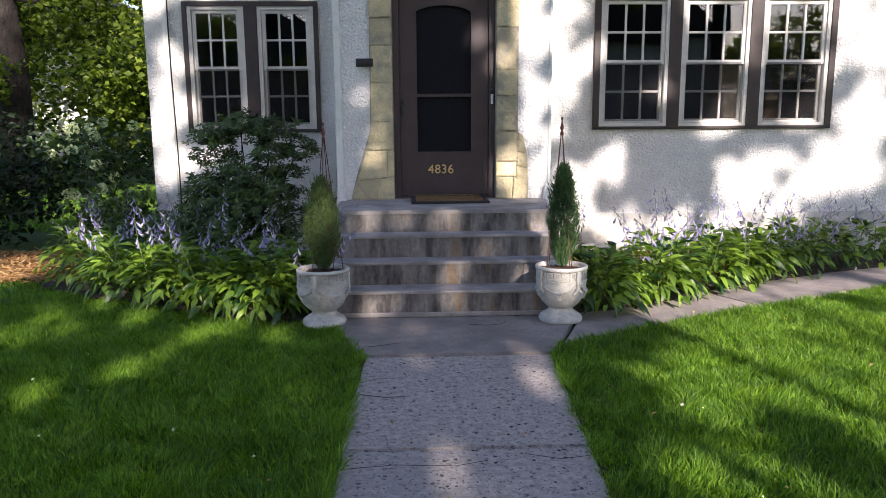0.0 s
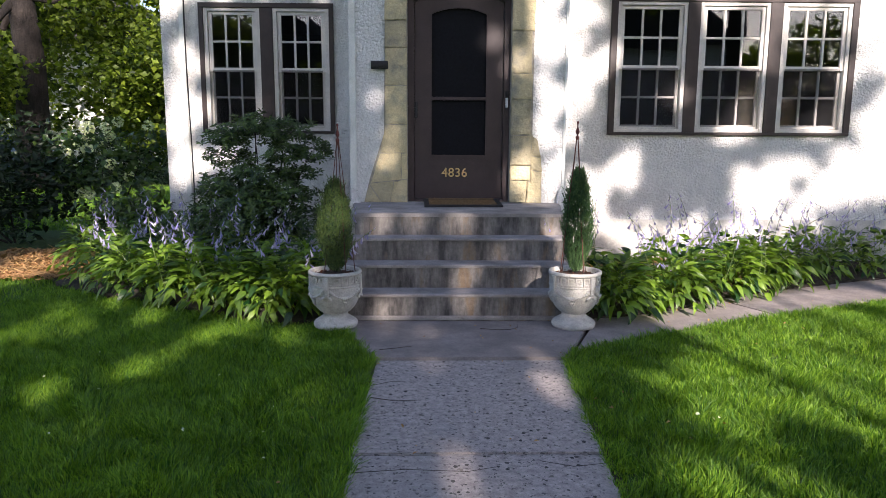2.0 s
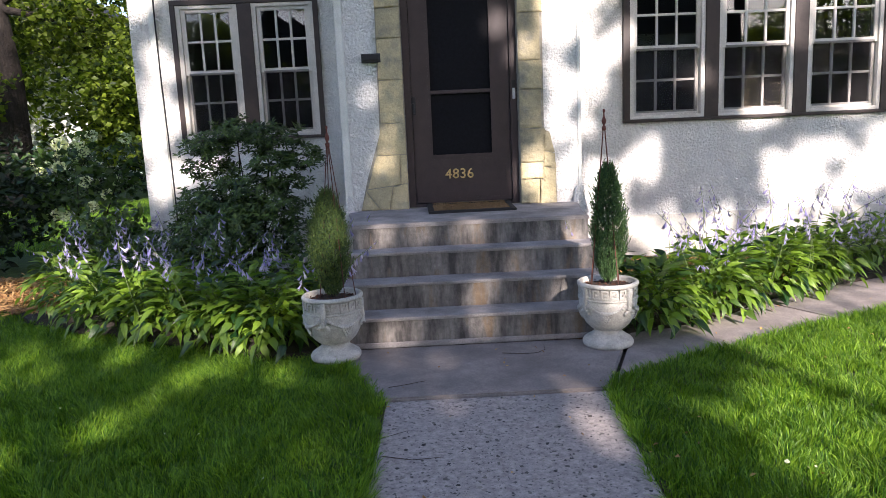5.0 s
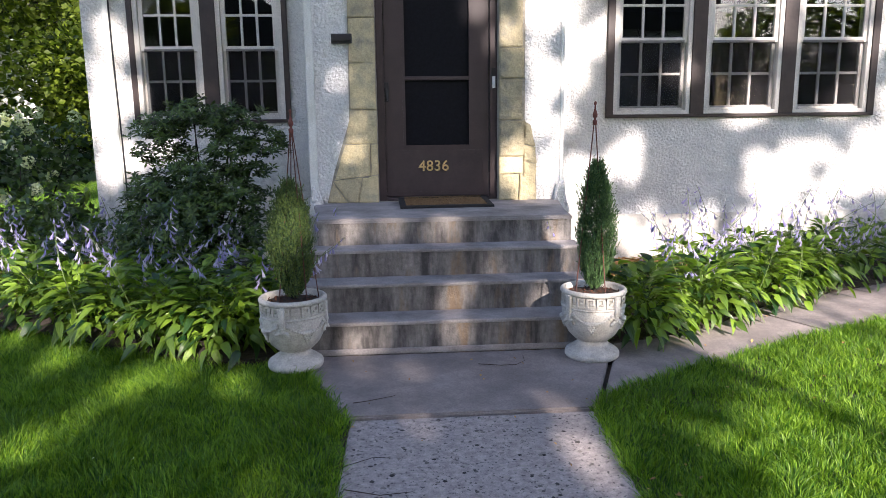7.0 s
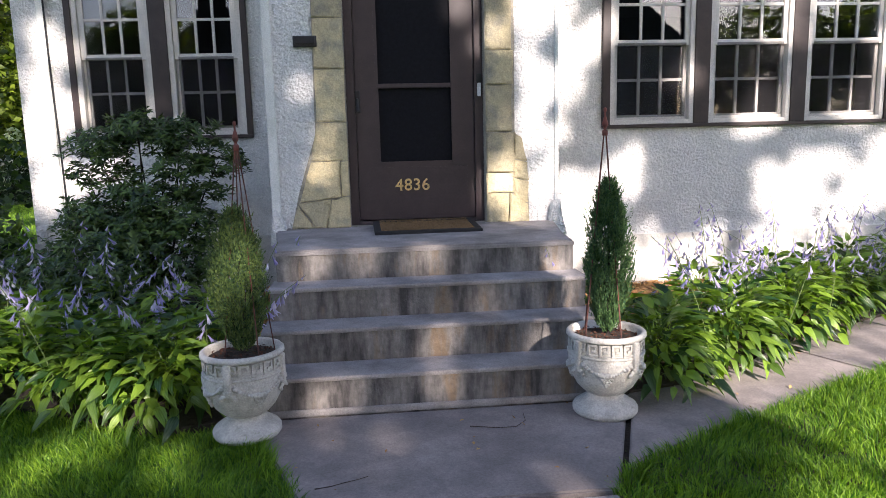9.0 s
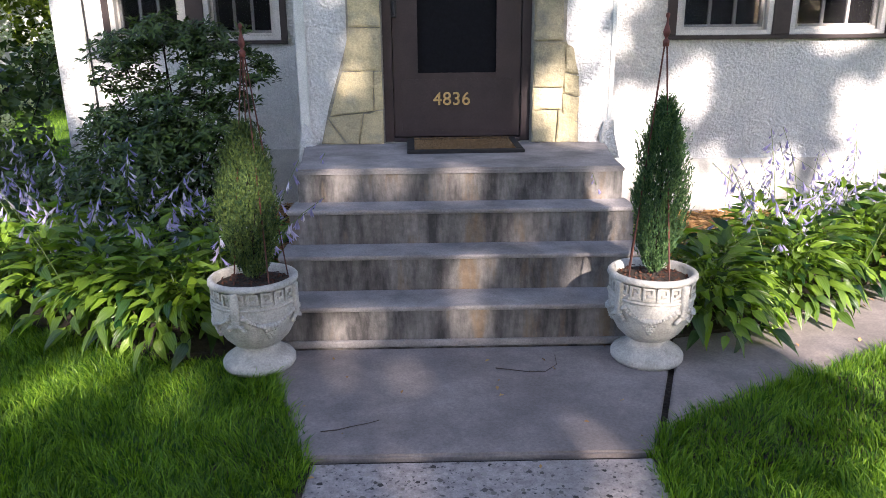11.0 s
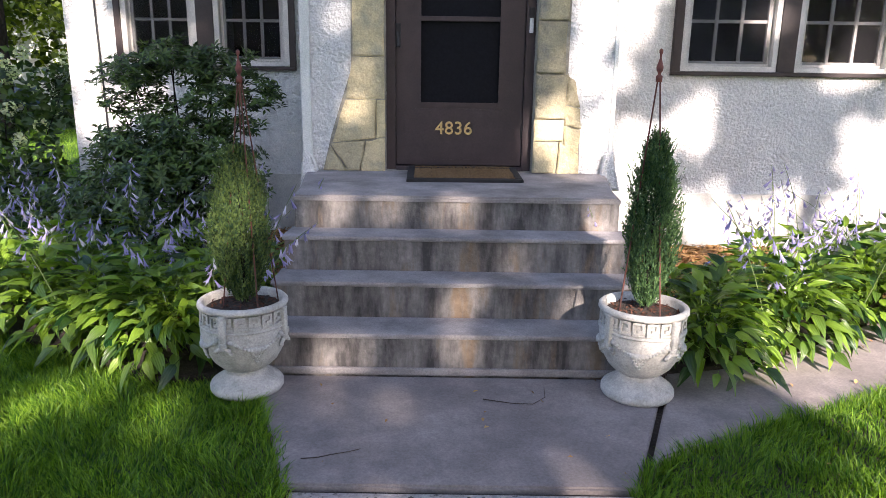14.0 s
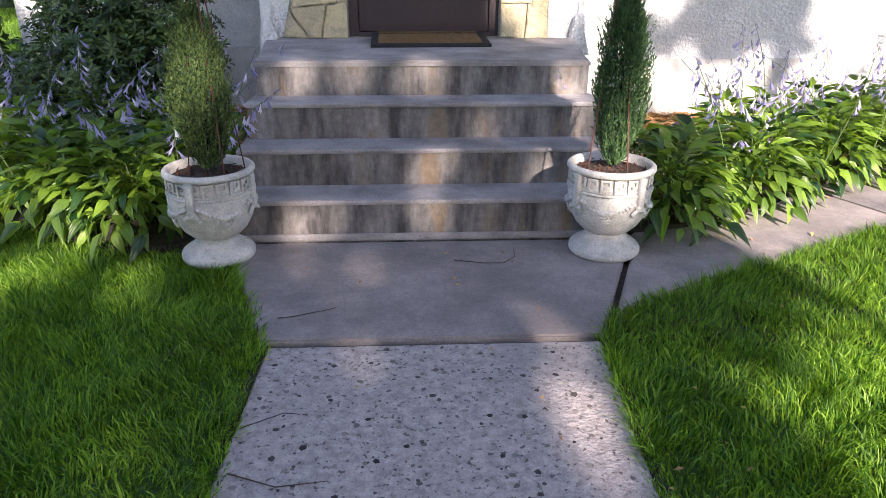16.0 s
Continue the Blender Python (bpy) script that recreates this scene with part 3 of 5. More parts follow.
for i, (y, z) in enumerate(NOSE):
    lo = NOSE[i + 1][1] if i < 3 else 0.0
    back = FRONT_Y - 0.01 if i == 0 else NOSE[i - 1][0] + 0.012
    ex = 0.0 if i == 0 else 0.015 * i
    if i:
        part("tread", boxes((-0.855 - ex, 0.845 + ex, y, back + 0.03, z - 0.024, z), bevel=0.009), STEP, stair, "worn concrete tread")
    rz = z - 0.024 if i else 0.686
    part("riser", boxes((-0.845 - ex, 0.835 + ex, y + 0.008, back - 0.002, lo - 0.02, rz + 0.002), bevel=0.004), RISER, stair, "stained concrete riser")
part("fillet", boxes((-0.86, 0.85, NOSE[3][0] - 0.012, NOSE[3][0] + 0.006, 0.0, 0.035), bevel=0.008), STEP, stair, "mortar fillet at the foot of the steps")

part("mortar_flare", prism([(-1.0, SILL - 0.10), (-0.91, SILL - 0.10), (-0.89, SILL + 0.012), (-0.925, SILL + 0.10), (-0.96, SILL + 0.14), (-0.985, SILL + 0.05)], FRONT_Y - 0.09, FRONT_Y - 0.023, 0.012), STUCCO, stair, "white mortar flare at the bay corner")
part("mortar_flare", prism([(0.93, SILL - 0.10), (1.06, SILL - 0.10), (1.02, SILL + 0.05), (1.01, SILL + 0.15), (0.96, SILL + 0.13), (0.94, SILL + 0.04)], FRONT_Y - 0.09, FRONT_Y - 0.013, 0.012), STUCCO, stair, "white mortar flare at the bay corner")

mat_ = thing("doormat", (0.045, -0.40, SILL), "tan coir doormat with black rubber border, propped against the threshold", "doormat")
mat_.matrix_basis = pose(0.045, -0.41, SILL, 3.0, 0, 1.5)
border = boxes((-0.345, 0.345, -0.215, -0.165, 0.0, 0.030), (-0.345, 0.345, 0.175, 0.215, 0.0, 0.030), (-0.345, -0.30, -0.165, 0.175, 0.0, 0.030), (0.30, 0.345, -0.165, 0.175, 0.0, 0.030), bevel=0.008)
part("rubber_border", border, RUBBER, mat_, "black rubber border")
part("coir_field", boxes((-0.30, 0.30, -0.165, 0.175, 0.002, 0.027)), COIR, mat_, "worn tan coir")
g = np.random.default_rng(77)
n = 5200
c = np.stack([g.uniform(-0.30, 0.30, n), g.uniform(-0.167, 0.180, n), g.uniform(0.026, 0.031, n)], 1)
c[:, 2] += 0.008 * (c[:, 1] > 0.15)
leaves("coir_fibre", c, 0.016, COIR, mat_, 78, 0.18, 0.2)["kind"] = "stuff"

# ---------------------------------------------------------------- ground, walk, pad
gr = bmesh.new()
R = 300
xs = [-R, -60, -20] + list(np.linspace(-8, 8, 41)) + [20, 60, R]
ys = [-R, -60, -20] + list(np.linspace(-9, 7, 41)) + [20, 60, R]
grid = {}
for i, x in enumerate(xs):
    for j, y in enumerate(ys):
        near = abs(x) <= 8 and -9 <= y <= 7
        z = -0.03 + (0.012 * noise.noise(Vector((x * 0.7, y * 0.7, 0))) if near else 0.0)
        grid[i, j] = gr.verts.new((x, y, z))
for i in range(len(xs) - 1):
    for j in range(len(ys) - 1):
        gr.faces.new((grid[i, j], grid[i + 1, j], grid[i + 1, j + 1], grid[i, j + 1]))
tagged(part("ground", gr, LAWN, smooth=True), "green mown lawn soil", "lawn", kind="structure")
walkway = thing("walkway", (0, 0, 0), "grey concrete front walk with exposed aggregate", "walkway", kind="structure")


def walk_edge(y):
    return -0.575 - 0.012 * math.sin(y * 3), 0.56 + (y + 2.655) * 0.062


for y0, y1 in ((-2.684, -3.925), (-3.94, -5.2), (-5.215, -6.5), (-6.515, -7.8), (-7.815, -9.1)):
    n = 6
    ysn = [y0 + (y1 - y0) * k / n for k in range(n + 1)]
    poly = [(walk_edge(y)[0], y) for y in ysn] + [(walk_edge(y)[1], y) for y in ysn[::-1]]
    part("walk_slab", slab(poly, -0.1, 0.0, 0.008), AGG, walkway, "weathered aggregate concrete slab")
part("entry_pad", slab([(-0.60, -2.652), (-0.66, -2.45), (-0.86, -1.95), (-0.88, -1.789), (0.90, -1.789), (0.83, -2.02), (0.575, -2.652)], -0.1, 0.004, 0.008), PAD, walkway, "smooth grey concrete pad")
part("side_walk_slab", slab([(0.605, -2.640), (0.86, -2.01), (0.95, -1.72), (1.25, -1.65), (1.75, -1.40), (2.12, -1.10), (2.36, -1.63), (1.82, -1.89), (1.2, -2.19), (0.72, -2.45)], -0.1, 0.004, 0.008), PAD, walkway, "smooth grey concrete slab")
part("side_walk_slab", slab([(2.13, -1.095), (2.9, -0.72), (3.7, -0.38), (4.9, 0.05), (5.1, -0.45), (4.2, -0.80), (3.4, -1.13), (2.37, -1.625)], -0.1, 0.004, 0.008), PAD, walkway, "smooth grey concrete slab")
part("joint_soil", boxes((-0.9, 5.0, -2.70, -0.2, -0.09, -0.022)), DIRT, walkway, "dark soil in the joints")
for side in (0, 1):
    ysn = list(np.linspace(-9.1, -2.66, 24))
    edge = [(walk_edge(y)[side], y) for y in ysn]
    sg = -1 if side == 0 else 1
    outer = [(x + sg * (0.035 + 0.018 * noise.noise(Vector((y * 4, side * 7, 0)))), y) for x, y in edge]
    part("edge_soil", slab(edge + outer[::-1], -0.08, -0.010), DIRT, walkway, "dark soil along the edge of the walk")
for pts in ([(-0.58, -4.10), (-0.35, -4.07), (-0.1, -4.09), (0.02, -4.05)], [(0.2, -4.0), (0.33, -4.05), (0.48, -4.02)], [(-0.57, -3.12), (-0.45, -3.05), (-0.38, -3.06)]):
    part("hairline_crack", tube(bmesh.new(), [(x, y, 0.0 if y < -2.66 else 0.004) for x, y in pts], 0.0022, 0.0016, 4), DIRT, walkway, "dark hairline crack")
tagged(part("bed_west", slab([(-0.86, -1.75), (-1.35, -1.85), (-2.0, -1.50), (-2.7, -1.1), (-3.4, -0.7), (-3.9, -0.1), (-4.9, 0.2), (-5.2, 1.2), (-3.2, 1.9), (-3.2, LEFT_Y), (-0.95, LEFT_Y), (-0.86, 0.5)], -0.06, 0.012), DIRT), "dark soil of the planting bed", "flower bed", kind="structure")
tagged(part("bed_east", slab([(0.87, -1.75), (1.25, -1.63), (1.75, -1.38), (2.12, -1.08), (2.9, -0.7), (3.7, -0.36), (4.9, 0.07), (6.5, 0.4), (6.5, RIGHT_Y), (0.9, RIGHT_Y)], -0.06, 0.012), DIRT), "dark soil of the planting bed", "flower bed", kind="structure")


def litter(name, n, x0, x1, y0, y1, material, label, seed, length=0.06):
    """Loose straw and bark pieces."""
    g = np.random.default_rng(seed)
    c = np.stack([g.uniform(x0, x1, n), g.uniform(y0, y1, n), g.uniform(0.012, 0.05, n)], 1)
    a = g.uniform(0, np.pi, n)
    d = np.stack([np.cos(a), np.sin(a), g.normal(0, 0.25, n)], 1) * (length * g.uniform(0.5, 1.2, n))[:, None]
    w = np.stack([-np.sin(a), np.cos(a), g.normal(0, 0.3, n)], 1) * (length * 0.11)
    v = np.stack([c - d - w, c + d - w, c + d + w, c - d + w], 1).reshape(-1, 3)
    f = np.arange(4 * n).reshape(-1, 4)
    return tagged(cloud(name, v, f, material), label, "mulch", kind="stuff")


STRAW = leafy("straw", (0.55, 0.33, 0.14), (0.26, 0.13, 0.06), 0.1, 0.8)
litter("straw_mulch", 6000, 0.95, 2.7, -0.55, 0.69, STRAW, "loose orange straw mulch by the wall", 3)
litter("bark_mulch", 6000, -5.0, -3.3, -0.35, 1.3, STRAW, "reddish bark mulch at the lawn's edge", 4, 0.05)
litter("bed_mulch", 2500, -1.5, -0.92, -1.3, 1.2, STRAW, "reddish bark mulch beside the steps", 5, 0.04)


# ---------------------------------------------------------------- urns with clipped conifers
def on_bowl(profile, z):
    for (r0, z0), (r1, z1) in zip(profile, profile[1:]):
        if z0 <= z <= z1 and z1 > z0:
            return r0 + (r1 - r0) * (z - z0) / (z1 - z0)
    return profile[-1][0]


BOWL = [(0.085, 0.105), (0.106, 0.118), (0.135, 0.148), (0.158, 0.192), (0.171, 0.240), (0.177, 0.285), (0.177, 0.314)]


CHIP = leafy("bark_chip", (0.16, 0.065, 0.04), (0.05, 0.022, 0.016), 0.0, 0.8)


def urn(at, turn, label):
    u = thing("urn", at, label, "urn", "stone urns by the steps", turn=turn)
    part("foot", lathe([(0.0, 0.0), (0.148, 0.0), (0.155, 0.012), (0.155, 0.03), (0.148, 0.042), (0.12, 0.062), (0.095, 0.078), (0.084, 0.092), (0.088, 0.100), (0.088, 0.106)], 40), URN, u, smooth=True)
    part("bowl", lathe([(0.0, 0.104)] + BOWL + [(0.169, 0.318), (0.169, 0.396), (0.178, 0.398)], 48), URN, u, smooth=True)
    part("rim", lathe([(0.158, 0.392), (0.181, 0.394), (0.187, 0.402), (0.186, 0.415), (0.179, 0.422), (0.166, 0.422), (0.158, 0.412), (0.155, 0.36), (0.0, 0.36)], 48), URN, u, smooth=True)
    part("lower_moulding", lathe([(0.172, 0.310), (0.182, 0.313), (0.183, 0.321), (0.166, 0.325)], 48), URN, u, smooth=True)
    part("potting_soil", lathe([(0.156, 0.385), (0.1, 0.395), (0.0, 0.40)], 24), DIRT, u, "dark potting soil with bark")
    g = np.random.default_rng(5)
    q, rr = g.uniform(0, 6.28, 260), 0.145 * np.sqrt(g.uniform(0, 1, 260))
    leaves("potting_mulch", np.stack([rr * np.cos(q), rr * np.sin(q), 0.400 + g.uniform(-0.006, 0.008, 260) - rr * 0.05], 1), 0.020, CHIP, u, 6, 0.5, 2.0)["kind"] = "stuff"
    key = bmesh.new()
    n = 20
    for i in range(n):
        a0 = 2 * math.pi * i / n
        for da0, da1, z0, z1 in ((0.0, 0.05, 0.337, 0.390), (0.0, 0.25, 0.380, 0.390), (0.20, 0.25, 0.351, 0.390), (0.11, 0.25, 0.351, 0.361), (0.0, 0.285, 0.329, 0.338)):
            vs = []
            for r in (0.164, 0.1790):
                for a in (a0 + da0, a0 + da1):
                    for z in (z0, z1):
                        vs.append(key.verts.new((r * math.cos(a), r * math.sin(a), z)))
            for q in ((0, 1, 3, 2), (4, 6, 7, 5), (0, 4, 5, 1), (2, 3, 7, 6), (0, 2, 6, 4), (1, 5, 7, 3)):
                key.faces.new([vs[k] for k in q])
    bmesh.ops.recalc_face_normals(key, faces=key.faces)
    part("key_band", key, URN, u, "raised meander pattern")
    for k in range(4):
        a = k * math.pi / 2 + 0.35
        bm = bmesh.new()
        box(bm, -0.015, 0.015, -0.016, 0.01, 0.275, 0.398, 0.006)
        bmesh.ops.create_uvsphere(bm, u_segments=10, v_segments=6, radius=0.021, matrix=Matrix.Translation((0, -0.004, 0.268)) @ Matrix.Diagonal((1, 0.7, 1, 1)))
        pts = [(0.034 * math.sin(t), -0.004, 0.262 - 0.034 * (1 - math.cos(t)) * 0.5 - 0.01) for t in np.linspace(-1.9, 1.9, 9)]
        tube(bm, pts, 0.010, 0.010, 6)
        bmesh.ops.transform(bm, verts=bm.verts, matrix=Matrix.Rotation(a, 4, "Z") @ Matrix.Translation((0, -0.178, 0)))
        part("ring_boss", bm, URN, u, "moulded ring handle", smooth=True)
        sw = bmesh.new()
        for t in np.linspace(-0.62, 0.62, 17):
            z = 0.238 + 0.045 * (t / 0.62) ** 2
            r = on_bowl(BOWL, z) + 0.002
            aa = a + math.pi / 4 + t - math.pi / 2
            bmesh.ops.create_icosphere(sw, subdivisions=1, radius=0.013 + 0.005 * math.cos(t * 9), matrix=Matrix.Translation((r * math.cos(aa), r * math.sin(aa), z)))
        for row, z in enumerate((0.222, 0.207, 0.193, 0.18)):
            for c in range(4 - row):
                aa = a - math.pi / 4 + (c - (3 - row) / 2) * 0.085
                r = on_bowl(BOWL, z) + 0.003
                bmesh.ops.create_icosphere(sw, subdivisions=1, radius=0.0105, matrix=Matrix.Translation((r * math.cos(aa), r * math.sin(aa), z)))
        part("swag", sw, URN, u, "moulded leaf and grape swag", smooth=True)["kind"] = "stuff"
    return u


def conifer(at, height, width, waist, material, seed, label):
    """Upright sprays of scale leaves, in ragged plumes round a thin stem."""
    c = thing("conifer", at, label, "conifer", "conifers in the urns")
    g = np.random.default_rng(seed)
    part("trunk", tube(bmesh.new(), [(0, 0, 0), (0.005, 0.004, height * 0.5), (0, 0, height * 0.9)], 0.012, 0.003, 6), SHADED_BARK, c)
    for k in range(5):
        a = k * 1.26 + 0.4
        part("stem", tube(bmesh.new(), [(0.008 * math.cos(a), 0.008 * math.sin(a), 0.01), (width * 0.16 * math.cos(a), width * 0.16 * math.sin(a), height * 0.18), (width * 0.22 * math.cos(a), width * 0.22 * math.sin(a), height * 0.45)], 0.006, 0.002, 5), SHADED_BARK, c, "thin brown stem")
    n = 2800
    t = g.uniform(0, 1, n) ** 0.9
    prof = np.interp(t, [0, 0.12, 0.3, waist, 0.75, 0.9, 1.0], [0.34, 0.60, 0.90, 1.0, 0.72, 0.40, 0.06])
    a = g.uniform(0, 2 * np.pi, n)
    lump = 1 + 0.13 * np.sin(3 * a + 7 * t) + 0.13 * np.sin(6 * a - 13 * t + seed) + 0.08 * np.sin(11 * a + 23 * t)
    r = width / 2 * prof * lump * np.sqrt(g.uniform(0.25, 1.12, n))
    base = np.stack([r * np.cos(a), r * np.sin(a), 0.02 + t * (height - 0.06)], 1)
    out = np.stack([np.cos(a), np.sin(a), np.full(n, 3.2) + g.normal(0, 0.6, n)], 1) + g.normal(0, 0.30, (n, 3))
    out /= np.linalg.norm(out, axis=1)[:, None]
    s = 0.056 * g.uniform(0.6, 1.35, n) * np.where(g.uniform(size=n) > 0.93, 1.5, 1.0)
    V = []
    m = 10
    for k in range(m):
        p = base + out * (k / m * s)[:, None]
        d = out * 1.1 + g.normal(0, 0.42, (n, 3))
        d /= np.linalg.norm(d, axis=1)[:, None]
        w = np.cross(d, g.normal(size=(n, 3)))
        w /= np.linalg.norm(w, axis=1)[:, None]
        ln = (0.0105 * g.uniform(0.7, 1.3, n))[:, None]
        V.append(np.stack([p - w * 0.0027, p + w * 0.0027, p + d * ln + w * 0.0012, p + d * ln - w * 0.0012], 1).reshape(-1, 3))
    V = np.concatenate(V)
    cloud("crown", V, np.arange(len(V)).reshape(-1, 4), material, c)
    return c


def trellis(at, top, r, label):
    t = thing("obelisk_trellis", at, label, "trellis", "rusty obelisk trellises")
    for k in range(4):
        a = k * math.pi / 2 + 0.5
        p0 = (r * math.cos(a), r * math.sin(a), 0.0)
        part("rod", tube(bmesh.new(), [p0, (r * 0.52 * math.cos(a), r * 0.52 * math.sin(a), top * 0.5), (0.006 * math.cos(a), 0.006 * math.sin(a), top)], 0.0032, 0.0032, 6), RUST, t, "thin rusty rod")
    part("finial", lathe([(0.0, 0), (0.012, 0.0), (0.013, 0.022), (0.006, 0.028), (0.006, 0.034), (0.012, 0.044), (0.014, 0.054), (0.010, 0.068), (0.0045, 0.086), (0.004, 0.104), (0.0075, 0.109), (0.0075, 0.120), (0.0, 0.126)], 14), FINIAL, t, "rusty red turned finial", smooth=True).matrix_basis = pose(0, 0, top - 0.01)
    return t


for x, y, tn, hh, ww, ws, mt, lab, seed in ((-0.905, -1.915, -32, 0.65, 0.218, 0.47, CONIFER_LIT, "columnar evergreen in the urn, sunlit gold put into its green", 11), (0.764, -1.92, 8, 0.73, 0.190, 0.40, CONIFER, "slim dark green columnar evergreen in the urn", 12)):
    urn((x, y, 0.004), tn, "weathered pale cast-stone urn with meander band and swags").scale = (0.985, 0.985, 0.945)
    conifer((x + 0.005, y, 0.372), hh, ww, ws, mt, seed, lab)
    trellis((x + (-0.016 if x > 0 else 0.034), y, 0.368), 0.94 if x > 0 else 0.915, 0.115, "rusty iron obelisk trellis with turned red finial")


# ---------------------------------------------------------------- hostas
def leaf_mesh(name, length, width, droop, seed):
    """A ribbed heart-shaped leaf on a stalk, along +y, arching over."""
    bm = bmesh.new()
    rnd = random.Random(seed)
    rows = []
    stalk = 0.35 * length
    prof = [(0.0, 0.05), (0.10, 0.62), (0.28, 1.0), (0.52, 0.88), (0.78, 0.45), (0.93, 0.14), (1.0, 0.015)]
    for s, w in prof:
        y = stalk + s * length
        z = -droop * length * s * s + rnd.uniform(-0.004, 0.004)
        hw = width / 2 * w
        rows.append([bm.verts.new((-hw, y, z + hw * 0.28 + rnd.uniform(-0.003, 0.003))), bm.verts.new((-hw * 0.5, y, z + hw * 0.20)), bm.verts.new((0, y, z)), bm.verts.new((hw * 0.5, y, z + hw * 0.20)), bm.verts.new((hw, y, z + hw * 0.28 + rnd.uniform(-0.003, 0.003)))])
    for a, b in zip(rows, rows[1:]):
        for i in range(4):
            f = bm.faces.new((a[i], a[i + 1], b[i + 1], b[i]))
            f.smooth = True
    v0, v1 = bm.verts.new((-0.003, -0.02, -0.02)), bm.verts.new((0.003, -0.02, -0.02))
    bm.faces.new((v0, v1, rows[0][3], rows[0][1]))
    me = bpy.data.meshes.new(name)
    bm.to_mesh(me)
    bm.free()
    me.materials.append(HOSTA)
    return me


LEAVES = [leaf_mesh("hosta_leaf", l, w, d, i) for i, (l, w, d) in enumerate(((0.112, 0.050, 0.50), (0.130, 0.052, 0.65), (0.100, 0.048, 0.40), (0.116, 0.056, 0.80), (0.138, 0.048, 0.55)))]


def stalk_mesh(height, lean, seed):
    """A flower stalk and its hanging bells: two meshes."""
    rnd = random.Random(seed)
    st = bmesh.new()
    pts = [(lean * (t ** 2) * 0.4, 0.02 * math.sin(t * 3 + seed), height * t * (1 - 0.12 * t * lean)) for t in np.linspace(0, 1, 7)]
    tube(st, pts, 0.0032, 0.0016, 4)
    fl = bmesh.new()
    for k in range(8):
        t = 0.62 + 0.38 * k / 7
        i = min(int(t * 6), 5)
        p = Vector(pts[i]).lerp(Vector(pts[i + 1]), t * 6 - i)
        a = rnd.uniform(0, 6.28)
        size = (0.054 if k < 6 else 0.034) * rnd.uniform(0.8, 1.2)
        d = Vector((math.cos(a), math.sin(a), -0.9 - 1.6 * rnd.random())).normalized()
        u = d.orthogonal().normalized()
        w = d.cross(u)
        base = p + Vector((math.cos(a), math.sin(a), -0.2)) * 0.008
        rims = []
        for along, wide in ((0.0, 0.03), (0.35, 0.075), (0.72, 0.16)):
            rims.append([fl.verts.new(base + d * size * along + (u * math.cos(q * 1.0472) + w * math.sin(q * 1.0472)) * size * wide) for q in range(6)])
        open_by = 0.34 if k < 4 else 0.17
        tips = [fl.verts.new(base + d * size * rnd.uniform(0.92, 1.05) + (u * math.cos(q * 1.0472 + 0.52) + w * math.sin(q * 1.0472 + 0.52)) * size * open_by) for q in range(6)]
        for q in range(6):
            e = (q + 1) % 6
            fl.faces.new((rims[0][q], rims[0][e], rims[1][e], rims[1][q]))
            fl.faces.new((rims[1][q], rims[1][e], rims[2][e], rims[2][q]))
            fl.faces.new((rims[2][q], rims[2][e], tips[q]))
    out = []
    for nm, bm, mt in (("flower_stalk", st, SCAPE), ("blossoms", fl, LILAC)):
        me = bpy.data.meshes.new(nm)
        bm.to_mesh(me)
        bm.free()
        me.materials.append(mt)
        out.append(me)
    return out


STALKS = [stalk_mesh(h, l, i) for i, (h, l) in enumerate(((0.62, 0.5), (0.70, 0.9), (0.55, 0.2), (0.66, 1.3), (0.74, 0.6)))]


def hosta(at, n_leaf, n_stalk, seed, size, label):
    rnd = random.Random(seed)
    p = thing("hosta", at, label, "hosta", "hostas along the house")
    for k in range(n_leaf):
        t = k / n_leaf
        a = k * 2.39996 + rnd.uniform(-0.3, 0.3)
        o = new("leaf", LEAVES[rnd.randrange(5)])
        o.parent = p
        s = size * rnd.uniform(0.70, 1.05)
        rise = -22 + 80 * t + rnd.uniform(-14, 14)
        hgt = (0.10 + 0.24 * t + rnd.uniform(-0.06, 0.06)) * size
        rad = (0.215 * (1 - t) + 0.015) * size * rnd.uniform(0.8, 1.15)
        o.matrix_basis = Matrix.LocRotScale((-math.sin(a) * rad, math.cos(a) * rad, hgt), Euler((radians(rise - 6), radians(rnd.uniform(-40, 40)), a + rnd.uniform(-0.75, 0.75))), (s, s, s))
    for k in range(n_stalk):
        sm, fm = STALKS[rnd.randrange(5)]
        s = new("flower_stalk", sm)
        s.parent = p
        s["label"] = "thin arching flower stalk"
        sc = size * rnd.uniform(0.75, 1.12)
        s.matrix_basis = Matrix.LocRotScale((rnd.uniform(-0.18, 0.18), rnd.uniform(-0.15, 0.15), 0.05), Euler((radians(rnd.uniform(-26, 26)), radians(rnd.uniform(-24, 24)), rnd.uniform(0, 6.28))), (sc, sc, sc))
        f = new("blossoms", fm)
        f.parent = s
        f["label"] = "pale lilac hanging bells"
    return p


HL = "broad-leaved green hosta with pale lilac bell flowers"
HG = "broad-leaved green hosta in leaf"
proto = [hosta((0, 0, 0.012), 118, 4, 21, 1.0, HL), hosta((0, 0, 0.012), 112, 7, 22, 1.02, HL), hosta((0, 0, 0.012), 126, 0, 23, 1.0, HG), hosta((0, 0, 0.012), 118, 3, 24, 1.0, HL)]
